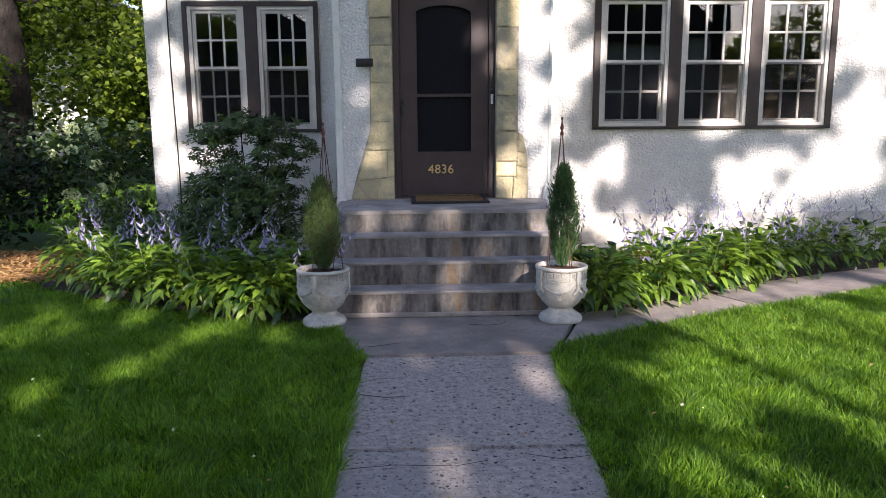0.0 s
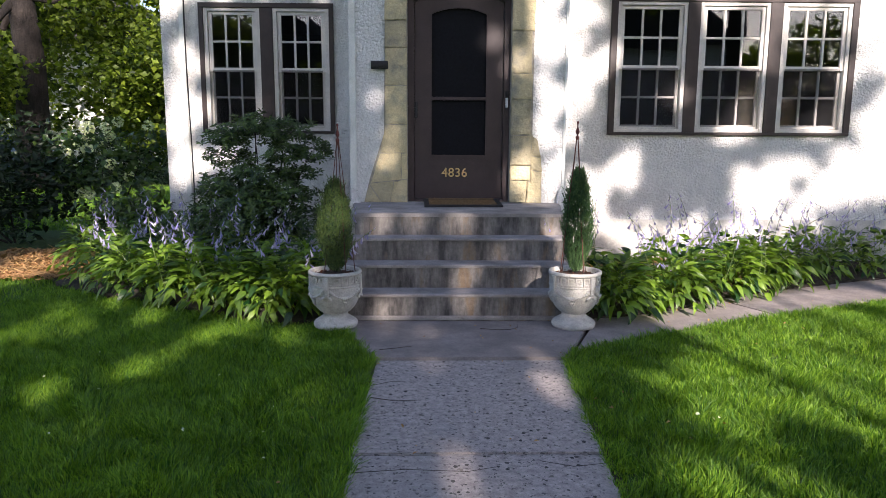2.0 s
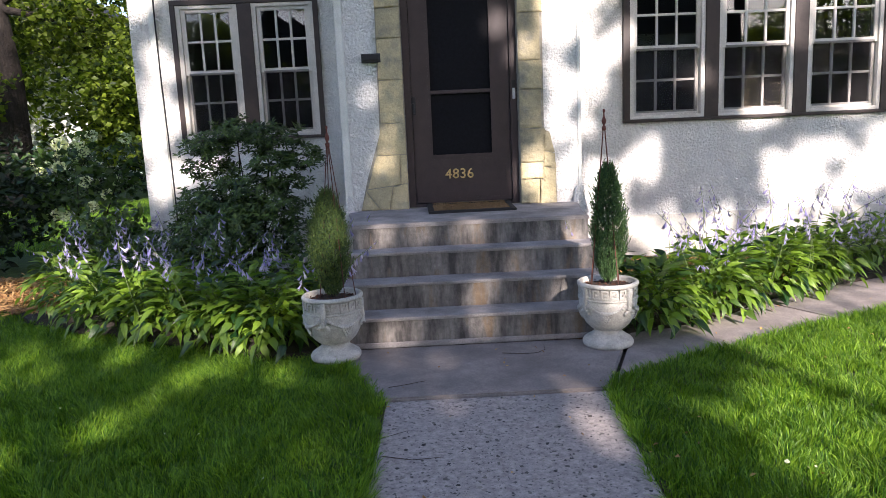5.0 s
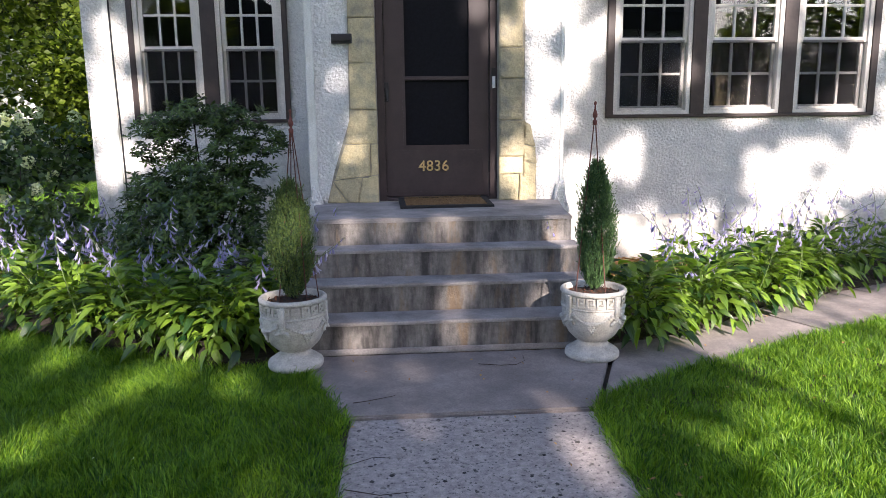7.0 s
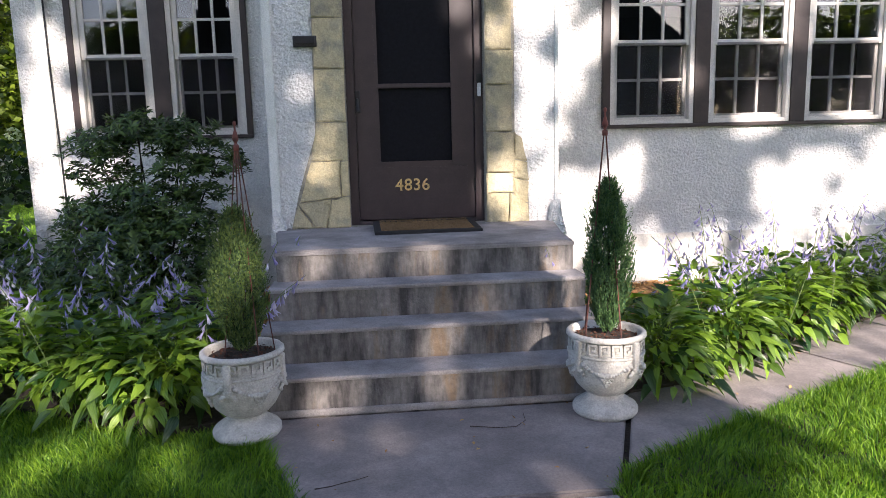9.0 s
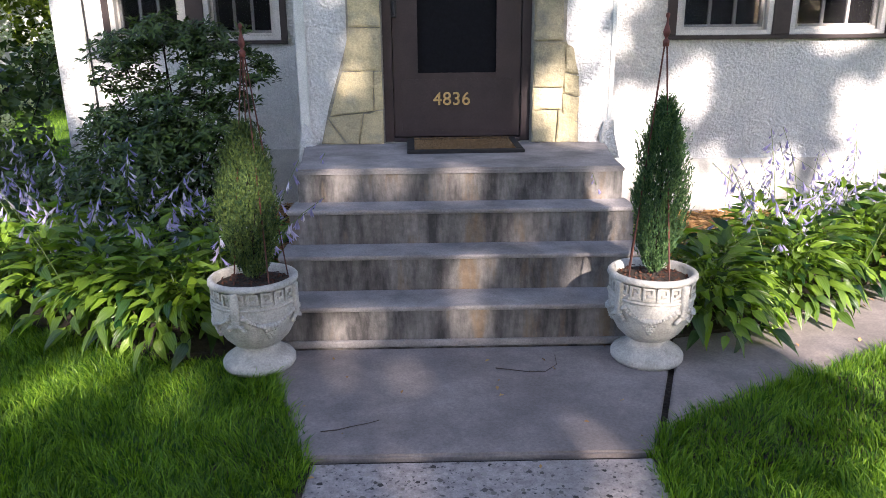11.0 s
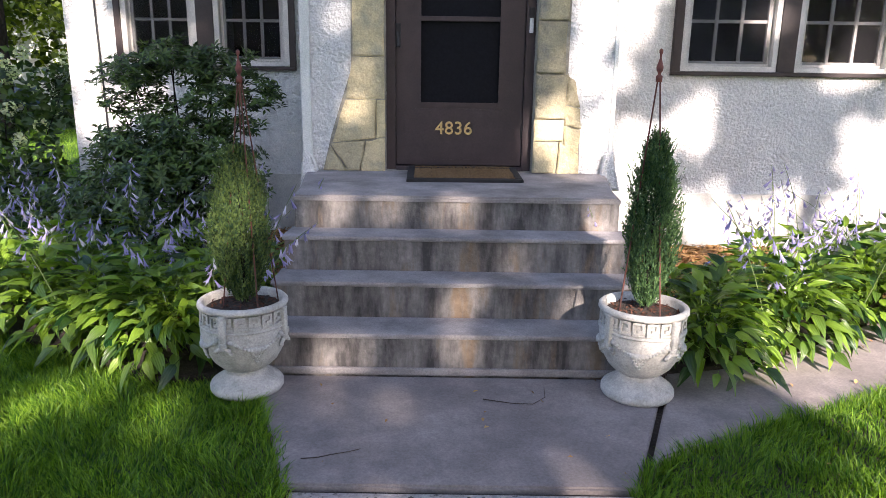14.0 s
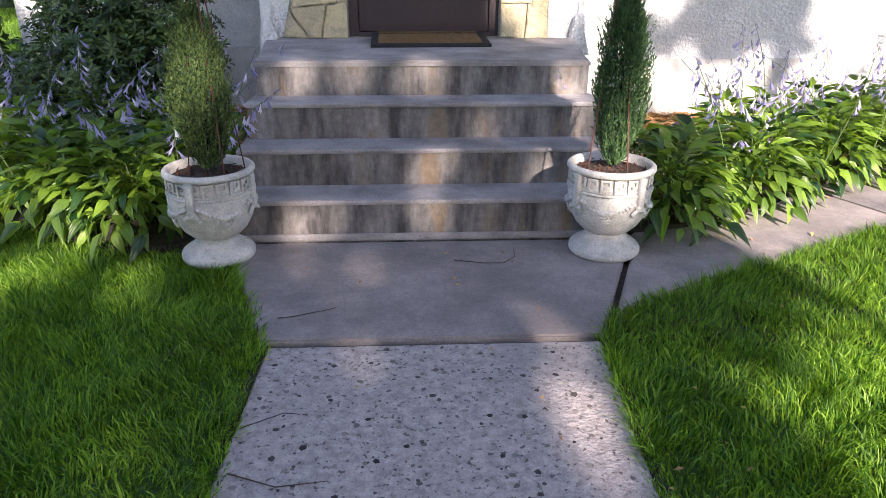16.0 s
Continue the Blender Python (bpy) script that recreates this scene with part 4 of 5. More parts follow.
east = [(1.10, -1.72), (1.32, -1.42), (1.62, -1.42), (1.95, -1.08), (2.25, -0.98), (2.62, -0.68), (3.0, -0.50), (3.38, -0.33), (3.8, -0.15), (4.25, 0.05), (4.7, 0.2),
        (1.22, -1.58), (1.80, -1.25), (2.42, -0.85), (2.82, -0.60), (1.66, -1.0), (1.78, -0.72), (2.1, -0.62), (2.5, -0.33), (2.95, -0.12), (3.4, 0.08), (3.9, 0.25), (1.03, -1.42), (1.0, -1.05)]
west = [(-1.22, -1.52), (-1.55, -1.50), (-1.88, -1.28), (-2.22, -1.08), (-2.55, -0.88), (-2.9, -0.68), (-3.2, -0.45),
        (-1.12, -1.42), (-1.45, -1.60), (-2.08, -1.32), (-2.75, -0.92), (-1.30, -1.20), (-1.65, -1.05), (-2.0, -0.80), (-2.35, -0.60), (-2.72, -0.38), (-3.1, -0.12), (-1.30, -0.78), (-1.6, -0.60), (-2.0, -0.36), (-2.4, -0.12), (-2.8, 0.10), (-3.3, 0.28), (-3.6, 0.05), (-1.05, -1.15), (-1.30, -1.66), (-1.72, -1.50), (-2.38, -1.13)]
kinds_e = (2, 2, 3, 3, 2, 3, 3, 3, 0, 3, 0, 2, 2, 3, 3, 0, 1, 1, 1, 0, 1, 0, 2, 1)
kinds_w = (2, 2, 3, 2, 3, 2, 3, 3, 2, 3, 2, 3, 0, 0, 1, 0, 1, 1, 0, 1, 1, 1, 0, 2, 3, 2, 2, 2)
used = set()
for (x, y), k in [*zip(east, kinds_e), *zip(west, kinds_w)]:
    m = pose(x, y, 0.012, 0, 0, random.uniform(0, 360))
    if k in used:
        copy_thing(proto[k], m)
    else:
        proto[k].matrix_basis = m
        used.add(k)


# ---------------------------------------------------------------- shrubs and trees
def crown_points(g, blobs, n, hollow=0.5):
    """Leaf centres in lumps: rows of blobs are x, y, z, radius across, radius up."""
    b = np.array(blobs, float)
    vol = b[:, 3] ** 2 * b[:, 4]
    pick = g.choice(len(b), n, p=vol / vol.sum())
    d = g.normal(size=(n, 3))
    d /= np.linalg.norm(d, axis=1)[:, None]
    r = g.uniform(hollow ** 3, 1, n) ** (1 / 3)
    c = b[pick]
    lump = 1 + 0.18 * np.sin(d[:, 0] * 7 + pick) + 0.14 * np.sin(d[:, 2] * 9 + 2 * pick)
    return c[:, :3] + d * (r * lump)[:, None] * np.stack([c[:, 3], c[:, 3], c[:, 4]], 1)


def limbs(bm, foot, tops, r, g):
    for t in tops:
        a, b = Vector(foot), Vector(t)
        mid = a.lerp(b, 0.45) + Vector(g.normal(0, 0.08, 3)) * (b - a).length * 0.5
        tube(bm, [a, mid, b], r, r * 0.25, 6)
    return bm


def rosettes(name, centres, heart, k, length, width, material, parent, seed):
    """Whorls of k pointed leaves, each whorl facing away from the heart of the bush."""
    g = np.random.default_rng(seed)
    n = len(centres)
    out = centres - np.asarray(heart) + np.array([0, -0.08, 0.25])
    out = out / np.linalg.norm(out, axis=1)[:, None] + g.normal(0, 0.25, (n, 3))
    out /= np.linalg.norm(out, axis=1)[:, None]
    u = np.cross(out, g.normal(size=(n, 3)))
    u /= np.linalg.norm(u, axis=1)[:, None]
    w = np.cross(out, u)
    V = []
    for q in range(k):
        a = 2 * np.pi * q / k + g.uniform(-0.35, 0.35, n)
        side = u * np.cos(a)[:, None] + w * np.sin(a)[:, None]
        d = side + out * g.uniform(-0.15, 0.65, n)[:, None]
        d /= np.linalg.norm(d, axis=1)[:, None]
        across = np.cross(d, out)
        across /= np.linalg.norm(across, axis=1)[:, None] + 1e-9
        up = np.cross(across, d)
        ln = (length * g.uniform(0.65, 1.15, n))[:, None]
        c = centres + out * g.uniform(-0.012, 0.012, n)[:, None]
        V.append(np.stack([c, c + d * ln * 0.55 + across * width / 2 + up * ln * 0.07, c + d * ln - up * ln * 0.12, c + d * ln * 0.55 - across * width / 2 + up * ln * 0.07], 1))
    V = np.concatenate(V).reshape(-1, 3)
    i = np.arange(len(V) // 4)[:, None] * 4
    return cloud(name, V, np.concatenate([i + [0, 1, 2], i + [0, 2, 3]], 1).reshape(-1, 3), material, parent)


def shrub(at, blobs, n, size, material, label, seed, aspect=0.5, whorl=0):
    s = thing("shrub", at, label, "shrub")
    g = np.random.default_rng(seed)
    for b in blobs:
        part("stem", limbs(bmesh.new(), (0.04 * b[0], 0.04 * b[1], 0), [b[:3]], 0.013 if whorl else 0.016, g), SHADED_BARK, s, "dark woody stem")
    if whorl:
        c = crown_points(g, blobs, n // whorl, 0.55)
        b = np.array(blobs)
        heart = b[np.argmin(((c[:, None, :] - b[None, :, :3]) ** 2).sum(2), 1), :3] - np.array([0, 0, 0.1])
        rosettes("foliage", c, heart, whorl, size, size * aspect, material, s, seed)
    else:
        leaves("foliage", crown_points(g, blobs, n), size, material, s, seed, aspect)
    return s


shrub((-1.90, 0.22, 0.01), [(-0.33, 0, 1.30, 0.22, 0.11), (-0.05, 0.05, 1.41, 0.25, 0.11), (0.24, 0, 1.36, 0.24, 0.12), (0.50, 0, 1.17, 0.19, 0.12), (-0.42, -0.02, 1.10, 0.15, 0.10), (0.25, -0.1, 1.14, 0.19, 0.10), (-0.17, 0.0, 1.06, 0.15, 0.10), (0.40, -0.05, 0.96, 0.17, 0.09), (0.04, -0.1, 0.93, 0.26, 0.11), (0.10, 0.08, 1.25, 0.13, 0.07), (-0.24, 0.05, 1.20, 0.13, 0.08), (-0.06, 0.0, 1.52, 0.10, 0.05), (-0.38, -0.1, 0.82, 0.22, 0.12), (0.30, -0.12, 0.76, 0.24, 0.11), (-0.08, -0.15, 0.72, 0.28, 0.13)], 8800, 0.064, SHRUB, "dark green tiered rhododendron-like shrub under the window", 31, 0.32, 7)
shrub((-2.1, -0.05, 0.01), [(0, 0, 0.45, 0.42, 0.26), (0.4, 0.1, 0.48, 0.3, 0.24), (-0.4, 0.1, 0.46, 0.3, 0.22), (0.05, 0.1, 0.62, 0.34, 0.16), (0.62, 0.2, 0.5, 0.2, 0.2)], 6600, 0.062, SHRUB, "dark leafy undergrowth below the tiered shrub", 32, 0.36, 6)
shrub((-3.35, 0.75, 0.01), [(0, 0, 0.38, 0.4, 0.3), (0.12, 0, 0.62, 0.2, 0.2), (-0.35, 0.2, 0.42, 0.35, 0.3)], 1100, 0.085, SHRUB, "loose green shrub at the corner of the house", 33)
shrub((-5.4, 2.0, 0), [(0, 0, 0.75, 0.9, 0.7), (-1.2, 0.3, 0.8, 1.0, 0.75), (-2.4, 0.2, 0.7, 1.0, 0.7)], 9000, 0.10, HEDGE, "dense evergreen hedge shrub, deep shade put into its leaf colour", 34)
shrub((-9.2, 13.4, 0), [(0, 0, 0.8, 1.0, 0.8), (1.3, 0.5, 0.7, 0.8, 0.7)], 4500, 0.10, HEDGE, "hedge shrub with the shade put into its leaf colour", 35)


def flowering_shrub(at, blobs, n, heads, label, seed):
    s = shrub(at, blobs, n, 0.10, SHRUB, label, seed, 0.65)
    g = np.random.default_rng(seed + 100)
    pts = crown_points(g, blobs, heads, 0.95)
    for p in pts:
        q = g.normal(size=(70, 3))
        q = q / np.linalg.norm(q, axis=1)[:, None] * 0.062
        leaves("flower_head", p + q, 0.036, CREAM, s, int(g.integers(9999)), 0.8)["label"] = "round creamy white flower head"
    return s


CREAM = leafy("cream_petal", (0.86, 0.86, 0.70), (0.66, 0.70, 0.48), 0.25, 0.7)
flowering_shrub((-4.35, 2.2, 0), [(0, 0, 0.95, 0.5, 0.5), (0.4, 0.3, 1.1, 0.4, 0.4), (-0.4, 0.3, 1.0, 0.45, 0.5)], 900, 28, "green hydrangea shrub with creamy white flower heads", 36)


def tree(at, trunk_h, trunk_r, blobs, n, size, label, seed, material=None, keep=None, hollow=0.3):
    t = thing("tree", at, label, "tree")
    g = np.random.default_rng(seed)
    tr = tube(bmesh.new(), [(0, 0, 0), (0.05, 0, 0.3), (0.1, 0.08, trunk_h * 0.6), (0, 0, trunk_h)], trunk_r * 1.25, trunk_r * 0.7, 12)
    part("trunk", limbs(tr, (0, 0, trunk_h * 0.92), [b[:3] for b in blobs[:5]], trunk_r * 0.28, g), SHADED_BARK, t, "rough trunk and limbs, shade put into the bark colour", smooth=True)
    p = crown_points(g, blobs, n, hollow)
    if keep is not None:
        p = p[keep(p + np.array(at))]
    leaves("crown", p, size, material or MAPLE, t, seed, 0.75)
    return t


def blobs_in(seed, n, x, y, z, r0, r1):
    rnd = random.Random(seed)
    return [(rnd.uniform(*x), rnd.uniform(*y), rnd.uniform(*z), rnd.uniform(r0, r1), rnd.uniform(r0, r1) * 0.75) for _ in range(n)]


tree((-10.4, 11.5, 0), 5.2, 0.40, blobs_in(41, 26, (-3.5, 4.5), (-3, 3), (1.8, 8.0), 0.8, 1.5), 24000, 0.15, "large maple with yellow-green leaves in the sun", 41)
tree((-6.6, 13.5, 0), 3.0, 0.25, blobs_in(42, 20, (-2.6, 2.6), (-2.5, 2.5), (1.2, 7.5), 0.7, 1.3), 18000, 0.15, "maple behind the side of the house", 42)
tree((-15.5, 18, 0), 4.0, 0.4, blobs_in(43, 24, (-5, 5), (-3, 3), (2, 10), 1.2, 2.0), 13000, 0.24, "broad leafy tree in the neighbouring yard", 43)
tree((-8.0, 24, 0), 4.0, 0.4, blobs_in(44, 24, (-6, 5), (-3, 3), (2, 11), 1.4, 2.2), 12000, 0.26, "broad leafy tree far behind the house", 44)
tree((-22, 24, 0), 4.0, 0.4, blobs_in(45, 24, (-6, 5), (-3, 3), (2, 11), 1.4, 2.2), 10000, 0.28, "broad leafy tree far along the street", 45)

# Trees behind, between the sun and the house; the crowns have openings that let the sun through.
E1 = Vector((math.cos(radians(SUN_AZ)), math.sin(radians(SUN_AZ)), 0))
E2 = SUN_WAY.cross(E1)
OPEN = []


def spot(x, y, z, r):
    r *= (1.8 if x > 1.4 else 1.02 if x < -1.4 else 1.0) if y < FRONT_Y and z < 0.6 else 1.05
    p = Vector((x, y, z))
    OPEN.append((p.dot(E1), p.dot(E2), r))


for x, z, r in ((1.22, 2.40, 0.26), (1.32, 1.98, 0.28), (1.15, 1.55, 0.24), (1.2, 2.85, 0.2), (1.80, 0.98, 0.17), (1.42, 0.80, 0.20), (1.35, 0.36, 0.26), (1.90, 0.28, 0.20), (3.35, 0.78, 0.29), (3.2, 0.36, 0.25),
                (4.0, 0.90, 0.24), (3.75, 0.42, 0.20), (4.5, 0.95, 0.26), (2.55, 0.30, 0.16), (2.75, 2.98, 0.34), (3.3, 2.98, 0.38), (3.9, 2.92, 0.42), (4.55, 2.8, 0.42), (4.75, 2.2, 0.35), (4.6, 1.55, 0.26), (2.2, 2.98, 0.18),
                (2.32, 1.75, 0.13), (3.2, 2.2, 0.18), (3.0, 1.5, 0.18), (3.9, 1.5, 0.16), (3.6, 2.45, 0.16), (4.1, 2.0, 0.15), (1.72, 2.1, 0.08)):
    spot(x, RIGHT_Y, z, r)
for x, z, r in ((-3.0, 2.9, 0.20), (-2.92, 2.1, 0.18), (-2.95, 1.6, 0.22), (-2.95, 1.05, 0.22), (-2.5, 2.95, 0.17), (-2.05, 2.9, 0.07), (-2.1, 1.6, 0.05), (-1.42, 2.4, 0.03), (-1.4, 2.85, 0.05), (-2.5, 1.1, 0.08)):
    spot(x, LEFT_Y, z, r)
for x, z, r in ((0.80, 2.65, 0.22), (0.85, 2.2, 0.2), (0.9, 1.65, 0.14), (0.85, 1.2, 0.2), (0.75, 0.9, 0.24), (0.15, 2.85, 0.16), (0.35, 2.25, 0.07), (0.6, 2.0, 0.1), (-0.65, 1.1, 0.06), (-0.6, 1.35, 0.05), (-0.75, 1.65, 0.05)):
    spot(x, FRONT_Y, z, r)
for x, y, z, r in ((-0.62, -1.15, 0.64, 0.103), (-0.35, -1.15, 0.64, 0.083), (0.02, -1.15, 0.65, 0.093), (0.75, -1.2, 0.62, 0.083), (0.26, -1.34, 0.4, 0.083), (0.74, -1.34, 0.44, 0.083), (-0.45, -1.34, 0.5, 0.063), (0.72, -1.54, 0.28, 0.093), (0.03, -1.54, 0.29, 0.063), (-0.5, -1.76, 0.12, 0.093), (0.03, -1.76, 0.14, 0.063), (0.7, -1.76, 0.1, 0.083), (0.77, -1.98, 0.5, 0.113),
                   (-0.55, -1.95, 0, 0.05), (-0.28, -2.12, 0, 0.05), (-0.34, -2.3, 0, 0.03), (0.42, -2.78, 0, 0.09), (0.40, -3.0, 0, 0.08), (0.40, -3.25, 0, 0.06), (-0.25, -2.8, 0, 0.04), (-0.1, -4.1, 0, 0.1), (-0.9, -1.97, 0.84, 0.14),
                   (1.35, -1.85, 0, 0.10), (1.75, -1.6, 0.1, 0.28), (2.1, -1.2, 0.2, 0.3), (2.8, -0.8, 0.2, 0.2), (1.5, -1.5, 0.3, 0.12), (2.6, -0.5, 0.5, 0.2), (1.35, 0.1, 0.05, 0.25),
                   (1.75, -2.55, 0, 0.13), (2.4, -2.3, 0, 0.22), (3.0, -2.2, 0, 0.26), (3.7, -2.0, 0, 0.3), (4.4, -1.6, 0, 0.3), (2.6, -3.0, 0, 0.2), (3.3, -3.2, 0, 0.2), (1.5, -3.1, 0, 0.13), (1.9, -3.7, 0, 0.16), (2.6, -4.0, 0, 0.2), (1.2, -4.2, 0, 0.12), (0.95, -3.0, 0, 0.06), (1.35, -2.5, 0, 0.08),
                   (-1.2, -2.15, 0, 0.06), (-3.1, -2.6, 0, 0.16), (-3.6, -2.2, 0, 0.2), (-4.0, -1.7, 0, 0.2), (-3.0, -1.6, 0, 0.14), (-2.3, -1.7, 0, 0.1), (-3.0, -3.4, 0, 0.10),
                   (-1.9, -1.5, 0.15, 0.12), (-3.0, -0.7, 0.25, 0.22), (-2.5, -0.8, 0.3, 0.16), (-1.15, -1.4, 0.3, 0.1), (-3.4, -0.2, 0.4, 0.2), (-4.2, 0.2, 0.0, 0.35), (-6.0, 5.2, 0, 0.5), (-6.6, 6.6, 0, 0.6), (-5.4, 7.0, 0, 0.5), (-7.2, 8.2, 0, 0.6)):
    spot(x, y, z, r)
for x, y, z, r in ((-1.6, -1.82, 0.28, 0.095), (-1.2, -1.68, 0.28, 0.095), (-2.21, -1.75, 0.28, 0.095), (-2.07, -1.4, 0.3, 0.095), (-1.41, -2.1, 0.3, 0.08), (-1.34, -1.91, 0.3, 0.09), (-1.25, -1.6, 0.3, 0.09), (2.1, -1.1, 0.35, 0.22), (2.45, -0.9, 0.35, 0.22), (1.95, -1.45, 0.3, 0.2), (-2.47, -0.84, 0.3, 0.095), (-2.57, -1.28, 0.45, 0.15), (-3.17, -0.39, 0.45, 0.15), (-2.33, -1.13, 0.45, 0.15), (1.42, -1.54, 0.25, 0.17), (1.66, -1.56, 0.25, 0.17), (1.73, -1.85, 0.25, 0.17), (2.57, -1.36, 0.25, 0.17), (2.9, -1.23, 0.25, 0.17), (1.49, -1.69, 0.35, 0.14), (1.54, -1.93, 0.35, 0.14), (1.79, -1.79, 0.35, 0.14), (1.95, -1.22, 0.35, 0.14), (-1.74, -2.23, 0.03, 0.065), (-1.68, -2.06, 0.03, 0.065), (-1.59, -1.9, 0.03, 0.065), (-1.5, -1.76, 0.03, 0.065), (-1.91, -2.92, 0.03, 0.072), (-1.85, -2.77, 0.03, 0.072), (-1.79, -2.5, 0.03, 0.072), (-1.67, -2.27, 0.03, 0.072), (-1.52, -2.04, 0.03, 0.072), (-2.77, -1.19, 0.03, 0.072), (-2.75, -0.93, 0.03, 0.072), (1.17, -3.4, 0.03, 0.13), (1.11, -3.81, 0.03, 0.13), (1.9, -2.42, 0.03, 0.13), (0.86, -4.22, 0.03, 0.13), (2.6, -2.59, 0.03, 0.13), (2.02, -3.44, 0.03, 0.13), (2.54, -2.04, 0.03, 0.13), (2.03, -2.79, 0.03, 0.13), (-2.83, -2.26, 0.03, 0.072), (-2.67, -2.01, 0.03, 0.072), (-2.23, -3.21, 0.03, 0.072), (-1.87, -2.87, 0.03, 0.072), (-1.81, -3.71, 0.03, 0.072), (-1.51, -1.93, 0.03, 0.072), (-0.83, -3.28, 0.03, 0.072)):
    p = Vector((x, y, z))
    OPEN.append((p.dot(E1), p.dot(E2), r))
OPENA = np.array(OPEN)


def shaded(p):
    """True for leaves outside the openings of the crown."""
    u, v = p @ np.array(E1), p @ np.array(E2)
    ok = np.ones(len(p), bool)
    ragged = 0.035 * np.sin(u * 27 + 4 * np.sin(v * 19)) * np.sin(v * 31 + 3 * np.sin(u * 15))
    for a, b, r in OPENA:
        wob = 1 + 0.28 * np.sin(np.arctan2(v - b, u - a) * 3 + a * 9) + 0.16 * np.sin(np.arctan2(v - b, u - a) * 7 + b * 5)
        ok &= (u - a) ** 2 + (v - b) ** 2 > np.maximum(r * wob + 0.05 + ragged, 0.02) ** 2
    return ok | (np.random.default_rng(len(p)).uniform(size=len(p)) < 0.012)


def shade_tree(u, v, dist, half_u, half_v, n_blob, n, seed, label):
    """A tree whose crown lies round the point dist metres up the sun's way from the house front."""
    c = E1 * u + E2 * v + SUN_WAY * dist
    at = (c.x, c.y, -0.03)
    rnd = random.Random(seed)
    bl = []
    for k in range(n_blob):
        q = E1 * rnd.uniform(-half_u, half_u) + E2 * rnd.uniform(-half_v, half_v) + SUN_WAY * rnd.uniform(-1.5, 1.5)
        bl.append((q.x, q.y, c.z + q.z, rnd.uniform(0.9, 1.5), rnd.uniform(0.7, 1.2)))
    return tree(at, c.z * 0.6, 0.3, bl, n, 0.20, label, seed, keep=lambda p: shaded(p) & (p[:, 2] > 5.7), hollow=0.0)


shade_tree(-4.8, 0.8, 18, 3.2, 3.6, 100, 66000, 51, "tall street maple that shades the house front")
shade_tree(1.0, 0.8, 18, 3.2, 3.6, 110, 80000, 52, "tall street maple that shades the house front")
shade_tree(6.6, 0.8, 25, 3.2, 3.6, 60, 42000, 53, "tall street maple that shades the house front")
# out of view, added only to dapple the trees behind the side yard
shade_tree(-8.6, 7.4, 19, 3.6, 2.6, 36, 13000, 54, "unseen maple added to shade the background trees")

# the far side of the street, which the windows mirror
tagged(part("road", slab([(-120, -16), (120, -16), (120, -22), (-120, -22)], -0.2, -0.02), ROADM), "grey asphalt street", "road", kind="structure")
for x, y, w, d, h, c in ((-9, -40, 10, 9, 5.2, CLAP), (11.5, -38, 12, 9, 6.8, STUCCO)):
    hs = thing("house", (x, y, -0.03), "house with a dark gable roof across the street", "house", "houses across the street")
    part("wall", boxes((-w / 2, w / 2, -d / 2, d / 2, 0, h)), c, hs)
    part("roof", prism([(-w / 2 - 0.5, h), (w / 2 + 0.5, h), (0, h + w * 0.42)], -d / 2 - 0.5, d / 2 + 0.5), ROOFING, hs)
    for k in (-0.3, 0.3):
        for z in (1.0, 3.2):
            wd = part("window", boxes((k * w - 0.6, k * w + 0.6, d / 2, d / 2 + 0.04, z, z + 1.4)), SASH, hs)
            part("pane", boxes((k * w - 0.5, k * w + 0.5, d / 2 + 0.04, d / 2 + 0.05, z + 0.1, z + 1.3)), DARKMESH, wd)
for k, (x, y) in enumerate(((-22, -33), (-10, -30), (-14, -31), (-3, -34), (4, -32), (21.5, -31), (27, -30), (31, -33))):
    tree((x, y, -0.03), 2.5, 0.3, blobs_in(70 + k, 16, (-4, 4), (-2, 2), (1.2, 7.5), 1.2, 2.0), 7000, 0.30, "leafy tree across the street", 70 + k)
# neighbour's house and more trees beyond the yard
nb = thing("neighbour_house", (-17, 30, -0.03), "pale neighbouring house behind the trees", "house")
part("wall", boxes((-6, 6, -4, 4, 0, 5.5)), STUCCO, nb)
part("roof", prism([(-6.5, 5.5), (6.5, 5.5), (0, 9)], -4.5, 4.5), ROOFING, nb)

# ---------------------------------------------------------------- parked car far behind the hedge
CARPAINT = surface("blue_car_paint", (0.10, 0.16, 0.28), (0.09, 0.14, 0.25), 2, 0.25, 0.0, metal=0.3)
car = thing("car", (-15.2, 17.5, -0.02), "blue parked car behind the hedge", "car", turn=12)
body = prism([(-2.1, 0.35), (-2.15, 0.75), (-1.9, 0.92), (-1.2, 0.98), (-0.7, 1.40), (0.75, 1.42), (1.35, 1.0), (2.0, 0.9), (2.15, 0.6), (2.1, 0.35)], -0.85, 0.85, 0.06)
part("body", body, CARPAINT, car)
part("side_window", prism([(-1.05, 1.0), (-0.62, 1.34), (0.68, 1.35), (1.15, 1.0)], -0.858, -0.851), BLACK, car, "dark car window")
for x in (-1.3, 1.35):
    for y in (-0.78, 0.78):
        wl = part("wheel", tube(bmesh.new(), [(x, y - 0.1, 0.32), (x, y + 0.1, 0.32)], 0.32, 0.32, 20), RUBBER, car, "black tyre")
        part("rim", tube(bmesh.new(), [(x, y - 0.11, 0.32), (x, y + 0.11, 0.32)], 0.2, 0.2, 16), WHITEPL, wl, "pale wheel rim")

